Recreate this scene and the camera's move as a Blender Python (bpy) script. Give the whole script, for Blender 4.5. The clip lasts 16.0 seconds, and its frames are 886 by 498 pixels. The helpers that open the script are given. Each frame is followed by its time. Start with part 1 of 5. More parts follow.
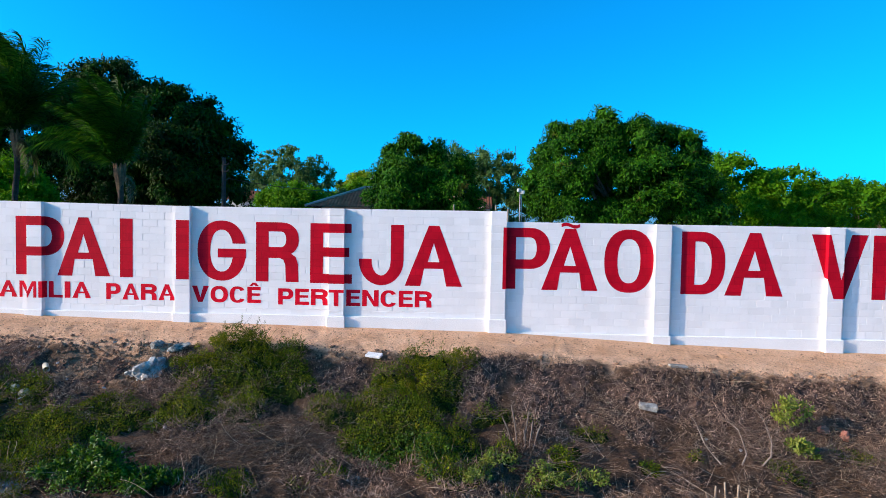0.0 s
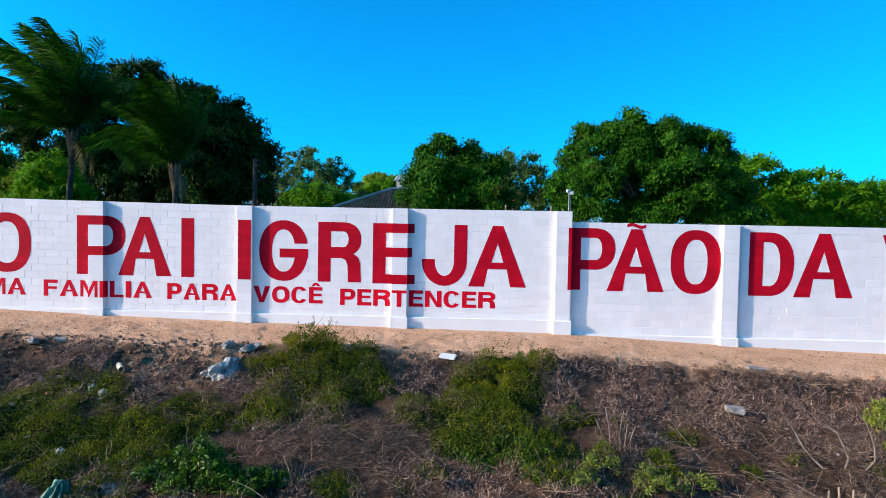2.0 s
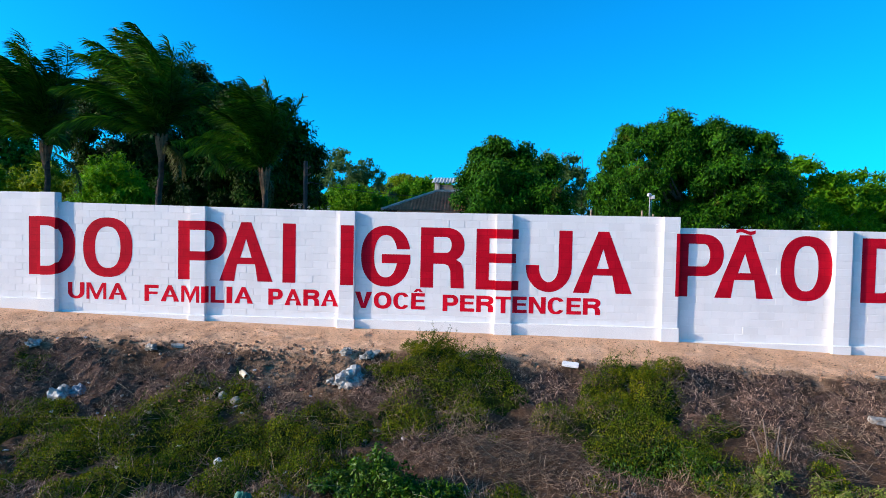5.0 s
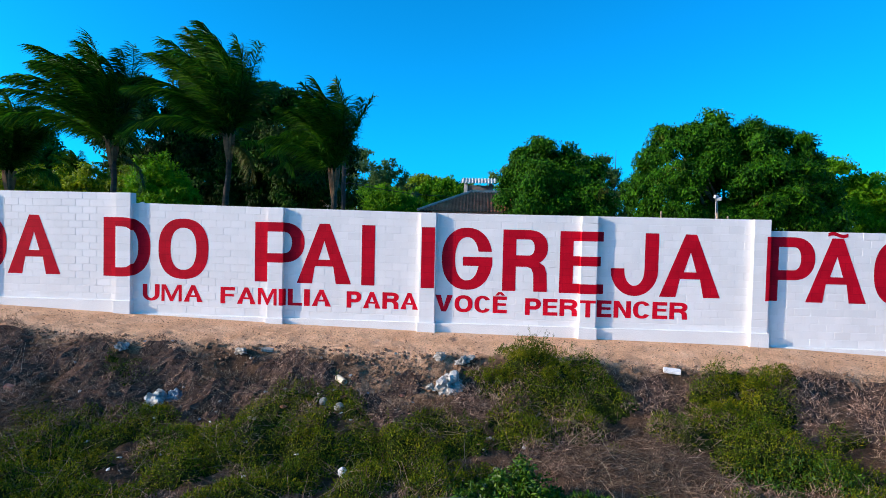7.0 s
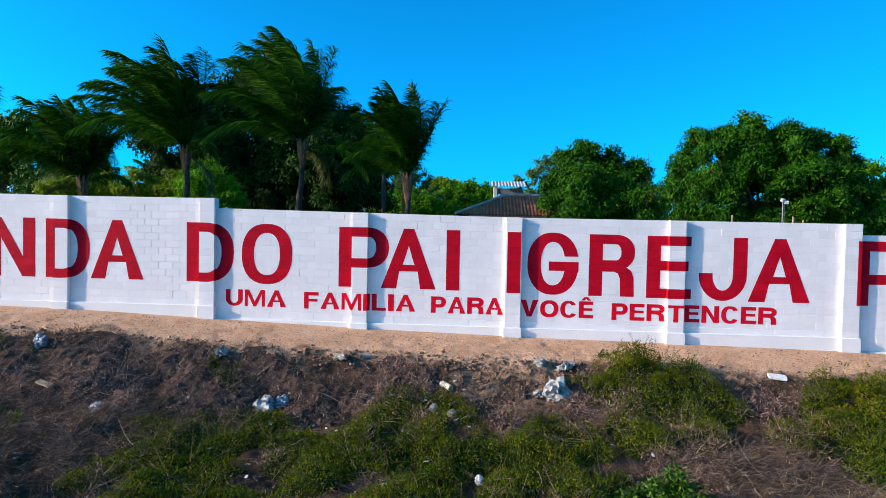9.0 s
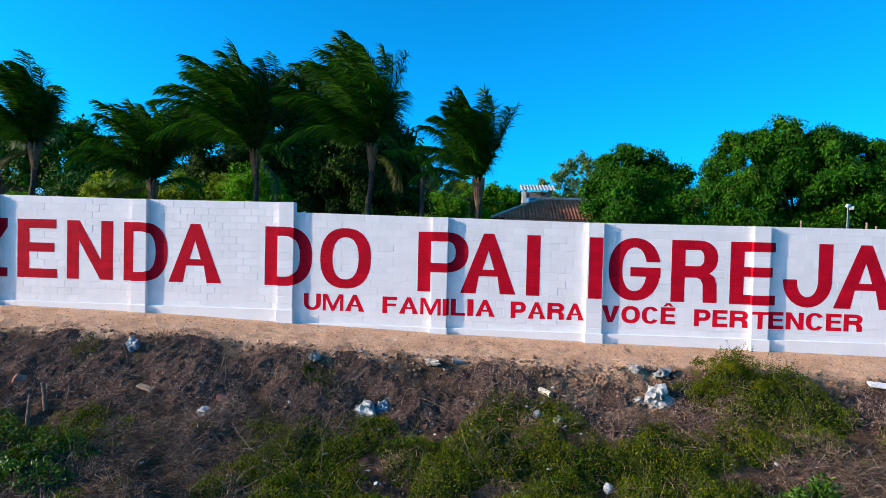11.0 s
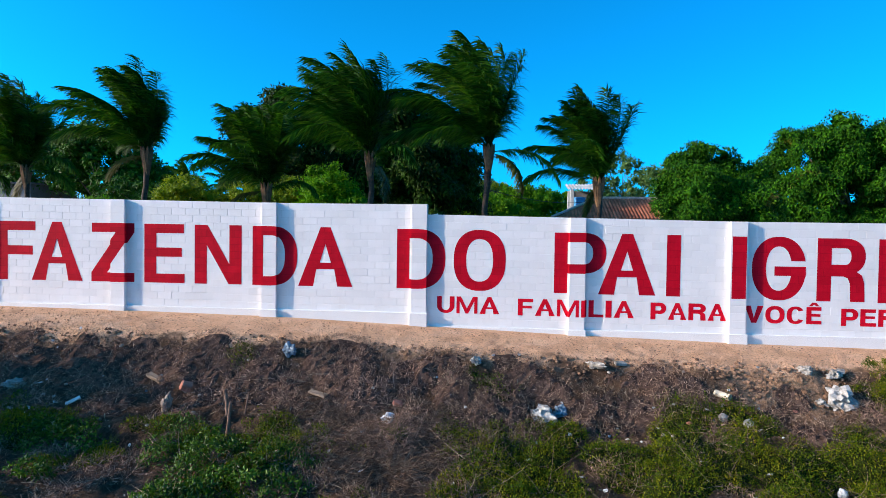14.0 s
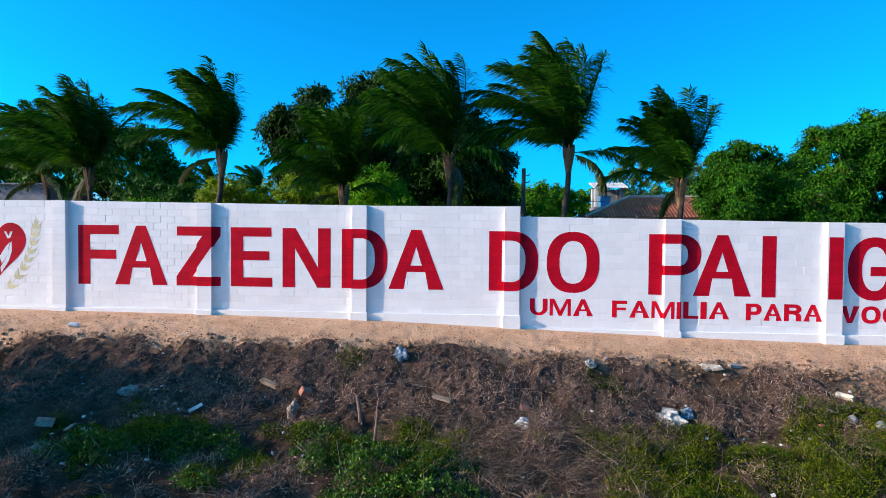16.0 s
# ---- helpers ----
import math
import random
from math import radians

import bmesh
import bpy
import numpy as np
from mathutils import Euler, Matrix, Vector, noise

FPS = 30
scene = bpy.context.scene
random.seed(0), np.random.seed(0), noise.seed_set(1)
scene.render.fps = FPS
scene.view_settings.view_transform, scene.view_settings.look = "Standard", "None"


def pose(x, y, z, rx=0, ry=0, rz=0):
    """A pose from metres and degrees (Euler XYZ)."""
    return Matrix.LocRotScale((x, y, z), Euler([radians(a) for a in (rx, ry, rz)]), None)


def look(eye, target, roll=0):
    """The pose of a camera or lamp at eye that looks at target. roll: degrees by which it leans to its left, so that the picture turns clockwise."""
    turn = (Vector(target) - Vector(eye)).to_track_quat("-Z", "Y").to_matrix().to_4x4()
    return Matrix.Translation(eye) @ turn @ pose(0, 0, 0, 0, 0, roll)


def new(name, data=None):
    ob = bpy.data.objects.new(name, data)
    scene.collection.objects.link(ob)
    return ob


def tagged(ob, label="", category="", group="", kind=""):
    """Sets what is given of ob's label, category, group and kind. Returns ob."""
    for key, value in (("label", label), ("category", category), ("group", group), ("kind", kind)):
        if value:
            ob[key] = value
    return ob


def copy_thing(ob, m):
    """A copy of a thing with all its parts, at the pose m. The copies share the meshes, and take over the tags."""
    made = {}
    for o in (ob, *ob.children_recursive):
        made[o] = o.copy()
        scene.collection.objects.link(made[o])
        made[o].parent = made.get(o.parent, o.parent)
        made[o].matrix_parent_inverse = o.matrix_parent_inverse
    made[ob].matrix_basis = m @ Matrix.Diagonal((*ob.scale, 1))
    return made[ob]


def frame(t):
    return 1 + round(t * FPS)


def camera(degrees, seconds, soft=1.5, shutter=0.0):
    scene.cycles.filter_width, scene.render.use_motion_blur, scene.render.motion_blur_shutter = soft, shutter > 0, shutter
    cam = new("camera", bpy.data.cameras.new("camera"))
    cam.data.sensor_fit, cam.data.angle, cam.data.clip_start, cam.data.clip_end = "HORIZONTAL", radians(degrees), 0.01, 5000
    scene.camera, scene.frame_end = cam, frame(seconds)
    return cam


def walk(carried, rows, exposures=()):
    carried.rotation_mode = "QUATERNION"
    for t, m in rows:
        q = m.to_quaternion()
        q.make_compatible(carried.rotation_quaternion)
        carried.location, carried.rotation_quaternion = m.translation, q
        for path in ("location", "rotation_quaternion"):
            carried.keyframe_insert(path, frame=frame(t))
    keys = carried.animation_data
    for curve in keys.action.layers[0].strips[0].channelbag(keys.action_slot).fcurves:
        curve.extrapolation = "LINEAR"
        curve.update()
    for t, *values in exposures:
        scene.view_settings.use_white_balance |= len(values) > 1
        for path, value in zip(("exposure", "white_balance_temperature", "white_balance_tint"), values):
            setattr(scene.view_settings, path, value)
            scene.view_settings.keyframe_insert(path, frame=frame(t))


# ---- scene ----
cam = camera(73.0, 16.0, soft=0.8)
PATH = [
    (0, (0.377, -2.633, 2.661), (0.326, -0.635, 2.585), 1.0),
    (0.5, (0.01, -2.59, 2.679), (-0.046, -0.592, 2.6), 1.0),
    (1, (-0.389, -2.577, 2.642), (-0.451, -0.58, 2.568), 1.0),
    (1.5, (-0.788, -2.538, 2.599), (-0.854, -0.54, 2.529), 1.1),
    (2, (-1.182, -2.539, 2.578), (-1.25, -0.541, 2.509), 1.1),
    (2.5, (-1.578, -2.553, 2.613), (-1.647, -0.556, 2.543), 1.1),
    (3, (-1.976, -2.562, 2.644), (-2.05, -0.565, 2.574), 1.1),
    (3.5, (-2.316, -2.54, 2.687), (-2.398, -0.543, 2.614), 1.1),
    (4, (-2.746, -2.518, 2.679), (-2.832, -0.521, 2.608), 1.1),
    (4.2, (-2.942, -2.573, 2.652), (-3.03, -0.576, 2.586), 1.1),
    (6.5, (-5.194, -2.31, 2.682), (-5.303, -0.314, 2.611), 1.3),
    (7, (-5.739, -2.32, 2.675), (-5.852, -0.324, 2.607), 1.3),
    (7.5, (-6.236, -2.337, 2.683), (-6.357, -0.342, 2.616), 1.3),
    (8, (-6.789, -2.372, 2.697), (-6.913, -0.377, 2.631), 1.3),
    (8.5, (-7.292, -2.41, 2.702), (-7.419, -0.415, 2.638), 1.2),
    (9, (-7.847, -2.414, 2.692), (-7.976, -0.42, 2.632), 1.2),
    (9.2, (-8.113, -2.483, 2.679), (-8.241, -0.488, 2.627), 1.0),
    (11.3, (-10.105, -2.516, 2.703), (-10.255, -0.522, 2.652), 1.4),
    (11.5, (-10.324, -2.49, 2.692), (-10.474, -0.497, 2.639), 1.2),
    (12, (-10.851, -2.535, 2.694), (-11.002, -0.542, 2.641), 1.1),
    (12.5, (-11.36, -2.546, 2.706), (-11.516, -0.552, 2.653), 1.2),
    (13, (-11.956, -2.565, 2.69), (-12.117, -0.573, 2.637), 1.2),
    (13.5, (-12.564, -2.585, 2.681), (-12.731, -0.592, 2.628), 1.0),
    (14, (-13.222, -2.591, 2.663), (-13.392, -0.599, 2.613), 0.8),
    (14.5, (-13.881, -2.625, 2.654), (-14.053, -0.633, 2.6), 0.7),
    (15, (-14.563, -2.671, 2.694), (-14.731, -0.679, 2.641), 0.6),
    (15.5, (-15.199, -2.707, 2.743), (-15.36, -0.714, 2.69), 0.6),
    (16, (-15.864, -2.734, 2.754), (-16.012, -0.741, 2.697), 0.5),
]
walk(cam, [(t, look(eye, target, roll)) for t, eye, target, roll in PATH], exposures=[(0.0, 0.67), (3.6, 0.70), (6.4, 0.60), (9.2, 0.58), (12.5, 0.62), (16.0, 0.66)])

# ---- world and sun ----
SUN = Vector((-3.85, -1.0, 1.37)).normalized()          # towards the sun
world = bpy.data.worlds.new("world")
scene.world = world
world.use_nodes = True
wn, wl = world.node_tree.nodes, world.node_tree.links
sky = wn.new("ShaderNodeTexSky")
sky.sky_type = "NISHITA"
sky.sun_disc = False
sky.sun_elevation = math.asin(SUN.z)
sky.sun_rotation = math.atan2(SUN.x, SUN.y)
sky.air_density, sky.dust_density, sky.ozone_density = 0.6, 1.8, 4.0
# a saturated grade: the blue sky loses its red, the hazy glow round the sun keeps it
split, join, red = wn.new("ShaderNodeSeparateColor"), wn.new("ShaderNodeCombineColor"), wn.new("ShaderNodeMath")
wl.new(sky.outputs[0], split.inputs[0])
red.operation = "MULTIPLY_ADD"
wl.new(split.outputs[2], red.inputs[0])
red.inputs[1].default_value = -0.48
wl.new(split.outputs[0], red.inputs[2])


def gain(source, k):
    m = wn.new("ShaderNodeMath")
    m.operation, m.inputs[1].default_value = "MULTIPLY", k
    wl.new(source, m.inputs[0])
    return m.outputs[0]


floor_red = wn.new("ShaderNodeMath")
floor_red.operation = "MAXIMUM"
wl.new(gain(red.outputs[0], 2.1), floor_red.inputs[0])
wl.new(gain(split.outputs[0], 0.02), floor_red.inputs[1])
for source, k in ((floor_red.outputs[0], 0), (gain(split.outputs[1], 1.17), 1), (gain(split.outputs[2], 1.55), 2)):
    wl.new(source, join.inputs[k])
wl.new(join.outputs[0], wn["Background"].inputs[0])
wn["Background"].inputs[1].default_value = 0.15
sun = new("sun", bpy.data.lights.new("sun", "SUN"))
sun.data.energy, sun.data.angle, sun.data.color = 4.35, radians(0.5), (1.0, 0.81, 0.62)
sun.matrix_world = look(SUN * 60, (0, 0, 0))


# ---- materials ----
def node_mat(name):
    m = bpy.data.materials.new(name)
    m.use_nodes = True
    nt = m.node_tree
    return m, nt.nodes, nt.links, nt.nodes["Principled BSDF"]


def ramp(nodes, links, source, stops):
    r = nodes.new("ShaderNodeValToRGB")
    e = r.color_ramp.elements
    while len(e) < len(stops):
        e.new(0.5)
    for k, (p, c) in enumerate(stops):
        e[k].position, e[k].color = p, (*c, 1)
    links.new(source, r.inputs[0])
    return r.outputs[0]


def mix(nodes, links, a, b, fac, blend="MIX"):
    m = nodes.new("ShaderNodeMix")
    m.data_type, m.blend_type = "RGBA", blend
    for sock, v in ((m.inputs[0], fac), (m.inputs[6], a), (m.inputs[7], b)):
        if isinstance(v, bpy.types.NodeSocket):
            links.new(v, sock)
        elif isinstance(v, tuple):
            sock.default_value = (*v, 1)
        else:
            sock.default_value = v
    return m.outputs[2]


def noise_tex(nodes, links, scale, detail=4.0, rough=0.6, coord="world", stretch=None):
    n = nodes.new("ShaderNodeTexNoise")
    n.inputs["Scale"].default_value, n.inputs["Detail"].default_value, n.inputs["Roughness"].default_value = scale, detail, rough
    if coord == "world":
        src = nodes.new("ShaderNodeNewGeometry").outputs["Position"]
    else:
        src = nodes.new("ShaderNodeTexCoord").outputs["Object"]
    if stretch:
        mp = nodes.new("ShaderNodeMapping")
        mp.inputs["Scale"].default_value = stretch
        links.new(src, mp.inputs[0])
        src = mp.outputs[0]
    links.new(src, n.inputs["Vector"])
    return n.outputs["Fac"]


def bump(nodes, links, bsdf, height, strength, distance):
    b = nodes.new("ShaderNodeBump")
    b.inputs["Strength"].default_value, b.inputs["Distance"].default_value = strength, distance
    links.new(height, b.inputs["Height"])
    links.new(b.outputs[0], bsdf.inputs["Normal"])


def surface(name, dark, light, scale, rough=0.85, fine=60.0, relief=0.004, coord="world", metal=0.0, stretch=None, vary=0.0, specular=0.5):
    """A surface with blotches at one scale, grain at another, and fine relief."""
    m, n, l, b = node_mat(name)
    big = noise_tex(n, l, scale, 5, 0.6, coord, stretch)
    small = noise_tex(n, l, fine, 3, 0.7, coord, stretch)
    col = ramp(n, l, big, ((0.3, dark), (0.7, light)))
    grain = ramp(n, l, small, ((0.25, (0.72, 0.72, 0.72)), (0.75, (1.18, 1.18, 1.18))))
    col = mix(n, l, col, grain, 0.8, "MULTIPLY")
    if vary:
        info = n.new("ShaderNodeObjectInfo")
        lo = 1 - vary
        col = mix(n, l, col, ramp(n, l, info.outputs["Random"], ((0, (lo, lo, lo)), (1, (1, 1, 1)))), 1.0, "MULTIPLY")
    l.new(col, b.inputs["Base Color"])
    b.inputs["Roughness"].default_value, b.inputs["Metallic"].default_value = rough, metal
    b.inputs["Specular IOR Level"].default_value = specular
    bump(n, l, b, small, 0.5, relief)
    return m


def foliage(name, colours, rough=0.5, through_light=0.25, specular=0.35, patch=0.0, patch_colour=(0.2, 0.08, 0.03), blotch=(0.55, (0.62, 0.68, 0.6), (1.25, 1.18, 1.1))):
    """Leaves: each leaf its own tone out of the colours, with light coming through."""
    m, n, l, b = node_mat(name)
    geo = n.new("ShaderNodeNewGeometry")
    k = len(colours)
    col = ramp(n, l, geo.outputs["Random Per Island"], tuple((i / max(1, k - 1), c) for i, c in enumerate(colours)))
    big = noise_tex(n, l, blotch[0], 3, 0.5)
    col = mix(n, l, col, ramp(n, l, big, ((0.3, blotch[1]), (0.7, blotch[2]))), 1.0, "MULTIPLY")
    if patch:
        spots = noise_tex(n, l, 0.8, 2, 0.5)
        mask = ramp(n, l, spots, ((0.66, (0, 0, 0)), (0.74, (patch, patch, patch))))
        col = mix(n, l, col, patch_colour, mask)
    l.new(col, b.inputs["Base Color"])
    b.inputs["Roughness"].default_value = rough
    b.inputs["Specular IOR Level"].default_value = specular
    t = n.new("ShaderNodeBsdfTranslucent")
    l.new(col, t.inputs[0])
    s = n.new("ShaderNodeMixShader")
    s.inputs[0].default_value = through_light
    l.new(b.outputs[0], s.inputs[1])
    l.new(t.outputs[0], s.inputs[2])
    l.new(s.outputs[0], n["Material Output"].inputs[0])
    return m


def painted_block():
    m, n, l, b = node_mat("white_painted_block")
    info = n.new("ShaderNodeObjectInfo")
    tone = ramp(n, l, info.outputs["Random"], ((0, (0.735, 0.715, 0.69)), (1, (0.8, 0.775, 0.75))))
    stain = ramp(n, l, noise_tex(n, l, 0.9, 5, 0.65, stretch=(1, 1, 0.35)), ((0.35, (0.93, 0.93, 0.93)), (0.62, (1, 1, 1))))
    l.new(mix(n, l, tone, stain, 1.0, "MULTIPLY"), b.inputs["Base Color"])
    b.inputs["Roughness"].default_value = 0.75
    bump(n, l, b, noise_tex(n, l, 13, 7, 0.75), 0.6, 0.012)
    return m


def wall_paint(name, colour, dark):
    """Lettering paint: the joints of the blocks beneath show through as fine grooves."""
    m, n, l, b = node_mat(name)
    tone = ramp(n, l, noise_tex(n, l, 2.2, 5, 0.65), ((0.3, dark), (0.65, colour)))
    grain = ramp(n, l, noise_tex(n, l, 40, 3, 0.7), ((0.3, (0.85, 0.85, 0.85)), (0.7, (1.08, 1.08, 1.08))))
    tone = mix(n, l, tone, grain, 1.0, "MULTIPLY")
    joint = n.new("ShaderNodeTexBrick")
    joint.offset, joint.offset_frequency = 0.5, 2
    for key, v in (("Scale", 1.0), ("Mortar Size", 0.005), ("Mortar Smooth", 0.4), ("Brick Width", 0.4), ("Row Height", 0.195)):
        joint.inputs[key].default_value = v
    for key, v in (("Color1", 1.0), ("Color2", 0.82), ("Mortar", 0.6)):
        joint.inputs[key].default_value = (v, v, v, 1)
    uv = n.new("ShaderNodeUVMap")
    uv.uv_map = "blocks"
    l.new(uv.outputs[0], joint.inputs["Vector"])
    l.new(mix(n, l, tone, joint.outputs["Color"], 1.0, "MULTIPLY"), b.inputs["Base Color"])
    b.inputs["Roughness"].default_value = 0.7
    b.inputs["Specular IOR Level"].default_value = 0.06
    bump(n, l, b, noise_tex(n, l, 55, 4, 0.7), 0.35, 0.006)
    return m


def ground_mat():
    m, n, l, b = node_mat("sand_and_soil")
    at = n.new("ShaderNodeAttribute")
    at.attribute_name = "soil"
    broad, fine = noise_tex(n, l, 1.1, 6, 0.65), noise_tex(n, l, 22, 6, 0.8)
    sand = ramp(n, l, broad, ((0.25, (0.62, 0.34, 0.195)), (0.5, (0.82, 0.5, 0.31)), (0.75, (0.88, 0.59, 0.4))))
    # low noise values paint small shaded pits into the sand colour
    sand = mix(n, l, sand, ramp(n, l, fine, ((0.36, (0.34, 0.29, 0.26)), (0.47, (0.92, 0.92, 0.92)), (0.66, (1.16, 1.16, 1.13)))), 0.9, "MULTIPLY")
    soil = ramp(n, l, broad, ((0.3, (0.04, 0.026, 0.018)), (0.55, (0.12, 0.075, 0.05)), (0.8, (0.24, 0.155, 0.11))))
    soil = mix(n, l, soil, ramp(n, l, fine, ((0.3, (0.5, 0.5, 0.5)), (0.7, (1.4, 1.35, 1.3)))), 0.9, "MULTIPLY")
    l.new(mix(n, l, sand, soil, at.outputs["Fac"]), b.inputs["Base Color"])
    b.inputs["Roughness"].default_value = 0.95
    b.inputs["Specular IOR Level"].default_value = 0.15
    bump(n, l, b, noise_tex(n, l, 15, 8, 0.8), 1.0, 0.13)
    return m


M_BLOCK = painted_block()
M_PLAIN = surface("white_render", (0.74, 0.72, 0.695), (0.8, 0.78, 0.75), 1.5, 0.8, 45, 0.0015)
M_MORTAR = surface("painted_joint", (0.74, 0.725, 0.7), (0.8, 0.78, 0.75), 2.0, 0.85, 60, 0.004)
M_RED = wall_paint("red_lettering_paint", (0.56, 0.004, 0.02), (0.43, 0.003, 0.016))
M_REDLOW = wall_paint("bright_red_lettering_paint", (0.72, 0.005, 0.024), (0.62, 0.004, 0.02))
M_GOLD = wall_paint("gold_paint", (0.78, 0.7, 0.42), (0.66, 0.58, 0.32))
M_WHITEPAINT = wall_paint("white_emblem_paint", (0.8, 0.8, 0.8), (0.72, 0.72, 0.73))
M_GROUND = ground_mat()
M_BARK = surface("bark", (0.07, 0.05, 0.035), (0.2, 0.15, 0.11), 3, 0.95, 25, 0.03, stretch=(1, 1, 0.3))
M_PALMBARK = surface("palm_bark", (0.022, 0.014, 0.009), (0.075, 0.05, 0.032), 4, 0.95, 20, 0.03, stretch=(0.6, 0.6, 3.0))
M_HUSK = surface("palm_husk", (0.07, 0.034, 0.014), (0.24, 0.13, 0.06), 5, 0.95, 30, 0.02)
M_MANGO = foliage("mango_leaf", ((0.005, 0.033, 0.002), (0.012, 0.07, 0.002), (0.028, 0.122, 0.003), (0.062, 0.185, 0.005)), 0.6, 0.12, 0.08, patch=0.4, blotch=(0.9, (0.5, 0.55, 0.5), (1.3, 1.2, 1.1)))
# mango leaf tones darkened to stand for the big crown's self-shade
M_MANGOSHADE = foliage("shade_darkened_mango_leaf", ((0.008, 0.022, 0.003), (0.015, 0.042, 0.004), (0.032, 0.08, 0.005)), 0.6, 0.1, 0.08, patch=0.5, patch_colour=(0.05, 0.016, 0.008), blotch=(0.5, (0.45, 0.4, 0.45), (1.5, 1.5, 1.1)))
M_MANGODARK = foliage("dark_mango_leaf", ((0.012, 0.05, 0.003), (0.026, 0.1, 0.004), (0.055, 0.17, 0.006)), 0.55, 0.15, 0.15, patch=0.5)
M_BRIGHT = foliage("bright_leaf", ((0.035, 0.14, 0.002), (0.075, 0.23, 0.003), (0.15, 0.32, 0.006)), 0.6, 0.35, 0.12)
M_YELLOW = foliage("yellowish_leaf", ((0.08, 0.16, 0.002), (0.16, 0.25, 0.003), (0.28, 0.34, 0.006)), 0.55, 0.35, 0.2)
M_GREY = foliage("thin_grey_green_leaf", ((0.04, 0.11, 0.02), (0.075, 0.16, 0.03), (0.13, 0.21, 0.055)), 0.6, 0.3)
M_PALM = foliage("palm_leaflet", ((0.007, 0.04, 0.002), (0.015, 0.075, 0.003), (0.03, 0.125, 0.004), (0.07, 0.15, 0.008)), 0.5, 0.3, 0.12)
M_PALMDRY = foliage("yellowing_palm_leaflet", ((0.03, 0.055, 0.004), (0.06, 0.08, 0.008), (0.10, 0.085, 0.02)), 0.55, 0.25, 0.2)
M_WEED = foliage("weed_leaf", ((0.014, 0.036, 0.002), (0.042, 0.086, 0.002), (0.095, 0.145, 0.003), (0.2, 0.22, 0.008)), 0.6, 0.3, 0.1, blotch=(1.7, (0.4, 0.62, 0.5), (1.5, 1.15, 1.0)))
M_OLIVE = foliage("olive_weed_leaf", ((0.02, 0.042, 0.002), (0.06, 0.095, 0.003), (0.12, 0.15, 0.004), (0.2, 0.2, 0.01)), 0.6, 0.3, 0.08, blotch=(1.4, (0.5, 0.65, 0.5), (1.5, 1.2, 1.0)))
M_SHRUB = foliage("shrub_leaf", ((0.01, 0.045, 0.003), (0.025, 0.085, 0.004), (0.07, 0.16, 0.008), (0.13, 0.22, 0.012)), 0.45, 0.3, 0.25, blotch=(2.2, (0.35, 0.45, 0.4), (1.2, 1.15, 1.0)))
M_LIME = foliage("lime_leaf", ((0.09, 0.14, 0.012), (0.17, 0.21, 0.02), (0.27, 0.28, 0.05)), 0.5, 0.3)
M_TWIG = foliage("dry_twig", ((0.06, 0.037, 0.029), (0.14, 0.088, 0.068), (0.26, 0.17, 0.132), (0.5, 0.35, 0.275)), 0.9, 0.0, 0.1)
M_MAT = foliage("matted_dead_grass", ((0.038, 0.022, 0.016), (0.10, 0.057, 0.04), (0.24, 0.147, 0.105)), 0.9, 0.0, 0.08)
M_STRAW = foliage("pale_straw", ((0.16, 0.11, 0.08), (0.3, 0.22, 0.16), (0.46, 0.37, 0.28)), 0.9, 0.05, 0.1)
M_HAY = foliage("hairy_dead_grass", ((0.07, 0.045, 0.036), (0.15, 0.1, 0.08), (0.3, 0.22, 0.175)), 0.9, 0.05, 0.1)
M_RUBBLE = surface("white_plaster_rubble", (0.12, 0.115, 0.105), (0.6, 0.58, 0.54), 7, 0.95, 30, 0.008, coord="object")
# dark tones that paint the shade inside brush tufts and weed mounds
M_BRUSHSHADE = surface("twig_brown_inner_shade", (0.03, 0.019, 0.015), (0.14, 0.088, 0.069), 9, 0.98, 70, 0.03, specular=0.05)
M_WEEDSHADE = surface("weed_green_inner_shade", (0.008, 0.012, 0.003), (0.035, 0.045, 0.008), 8, 0.98, 60, 0.03, specular=0.05)
M_CLOD = surface("soil_clod", (0.10, 0.06, 0.04), (0.34, 0.2, 0.125), 6, 0.98, 30, 0.01, specular=0.1)
M_CLODPALE = surface("sandy_clod", (0.36, 0.2, 0.115), (0.62, 0.39, 0.24), 9, 0.98, 30, 0.005, specular=0.1)
M_TILE = surface("clay_tile", (0.2, 0.06, 0.034), (0.42, 0.15, 0.085), 1.5, 0.95, 20, 0.006, vary=0.2, specular=0.15)
M_CAP = surface("mortared_ridge_tile", (0.4, 0.24, 0.18), (0.6, 0.42, 0.34), 2, 0.9, 20, 0.006)
M_FIBRO = surface("fibre_cement", (0.36, 0.36, 0.34), (0.56, 0.56, 0.53), 2, 0.95, 25, 0.005)
M_GREYWALL = surface("grey_wall_and_tower_shade", (0.10, 0.11, 0.12), (0.18, 0.19, 0.2), 1, 0.9, 20, 0.005)
M_CREAM = surface("cream_plaster", (0.5, 0.47, 0.42), (0.66, 0.63, 0.58), 1, 0.9, 30, 0.005)
M_BLUE = surface("blue_tank_plastic", (0.03, 0.2, 0.42), (0.05, 0.28, 0.52), 2, 0.5, 30, 0.002)
# clay tile darkened to paint the shade on the roof's left side
M_SHADETILE = surface("shaded_clay_tile", (0.035, 0.024, 0.022), (0.09, 0.055, 0.048), 1.5, 0.95, 20, 0.006, specular=0.15)
M_STAKE = surface("brown_stake_bark", (0.09, 0.045, 0.028), (0.27, 0.16, 0.11), 6, 0.95, 40, 0.01, coord="object")
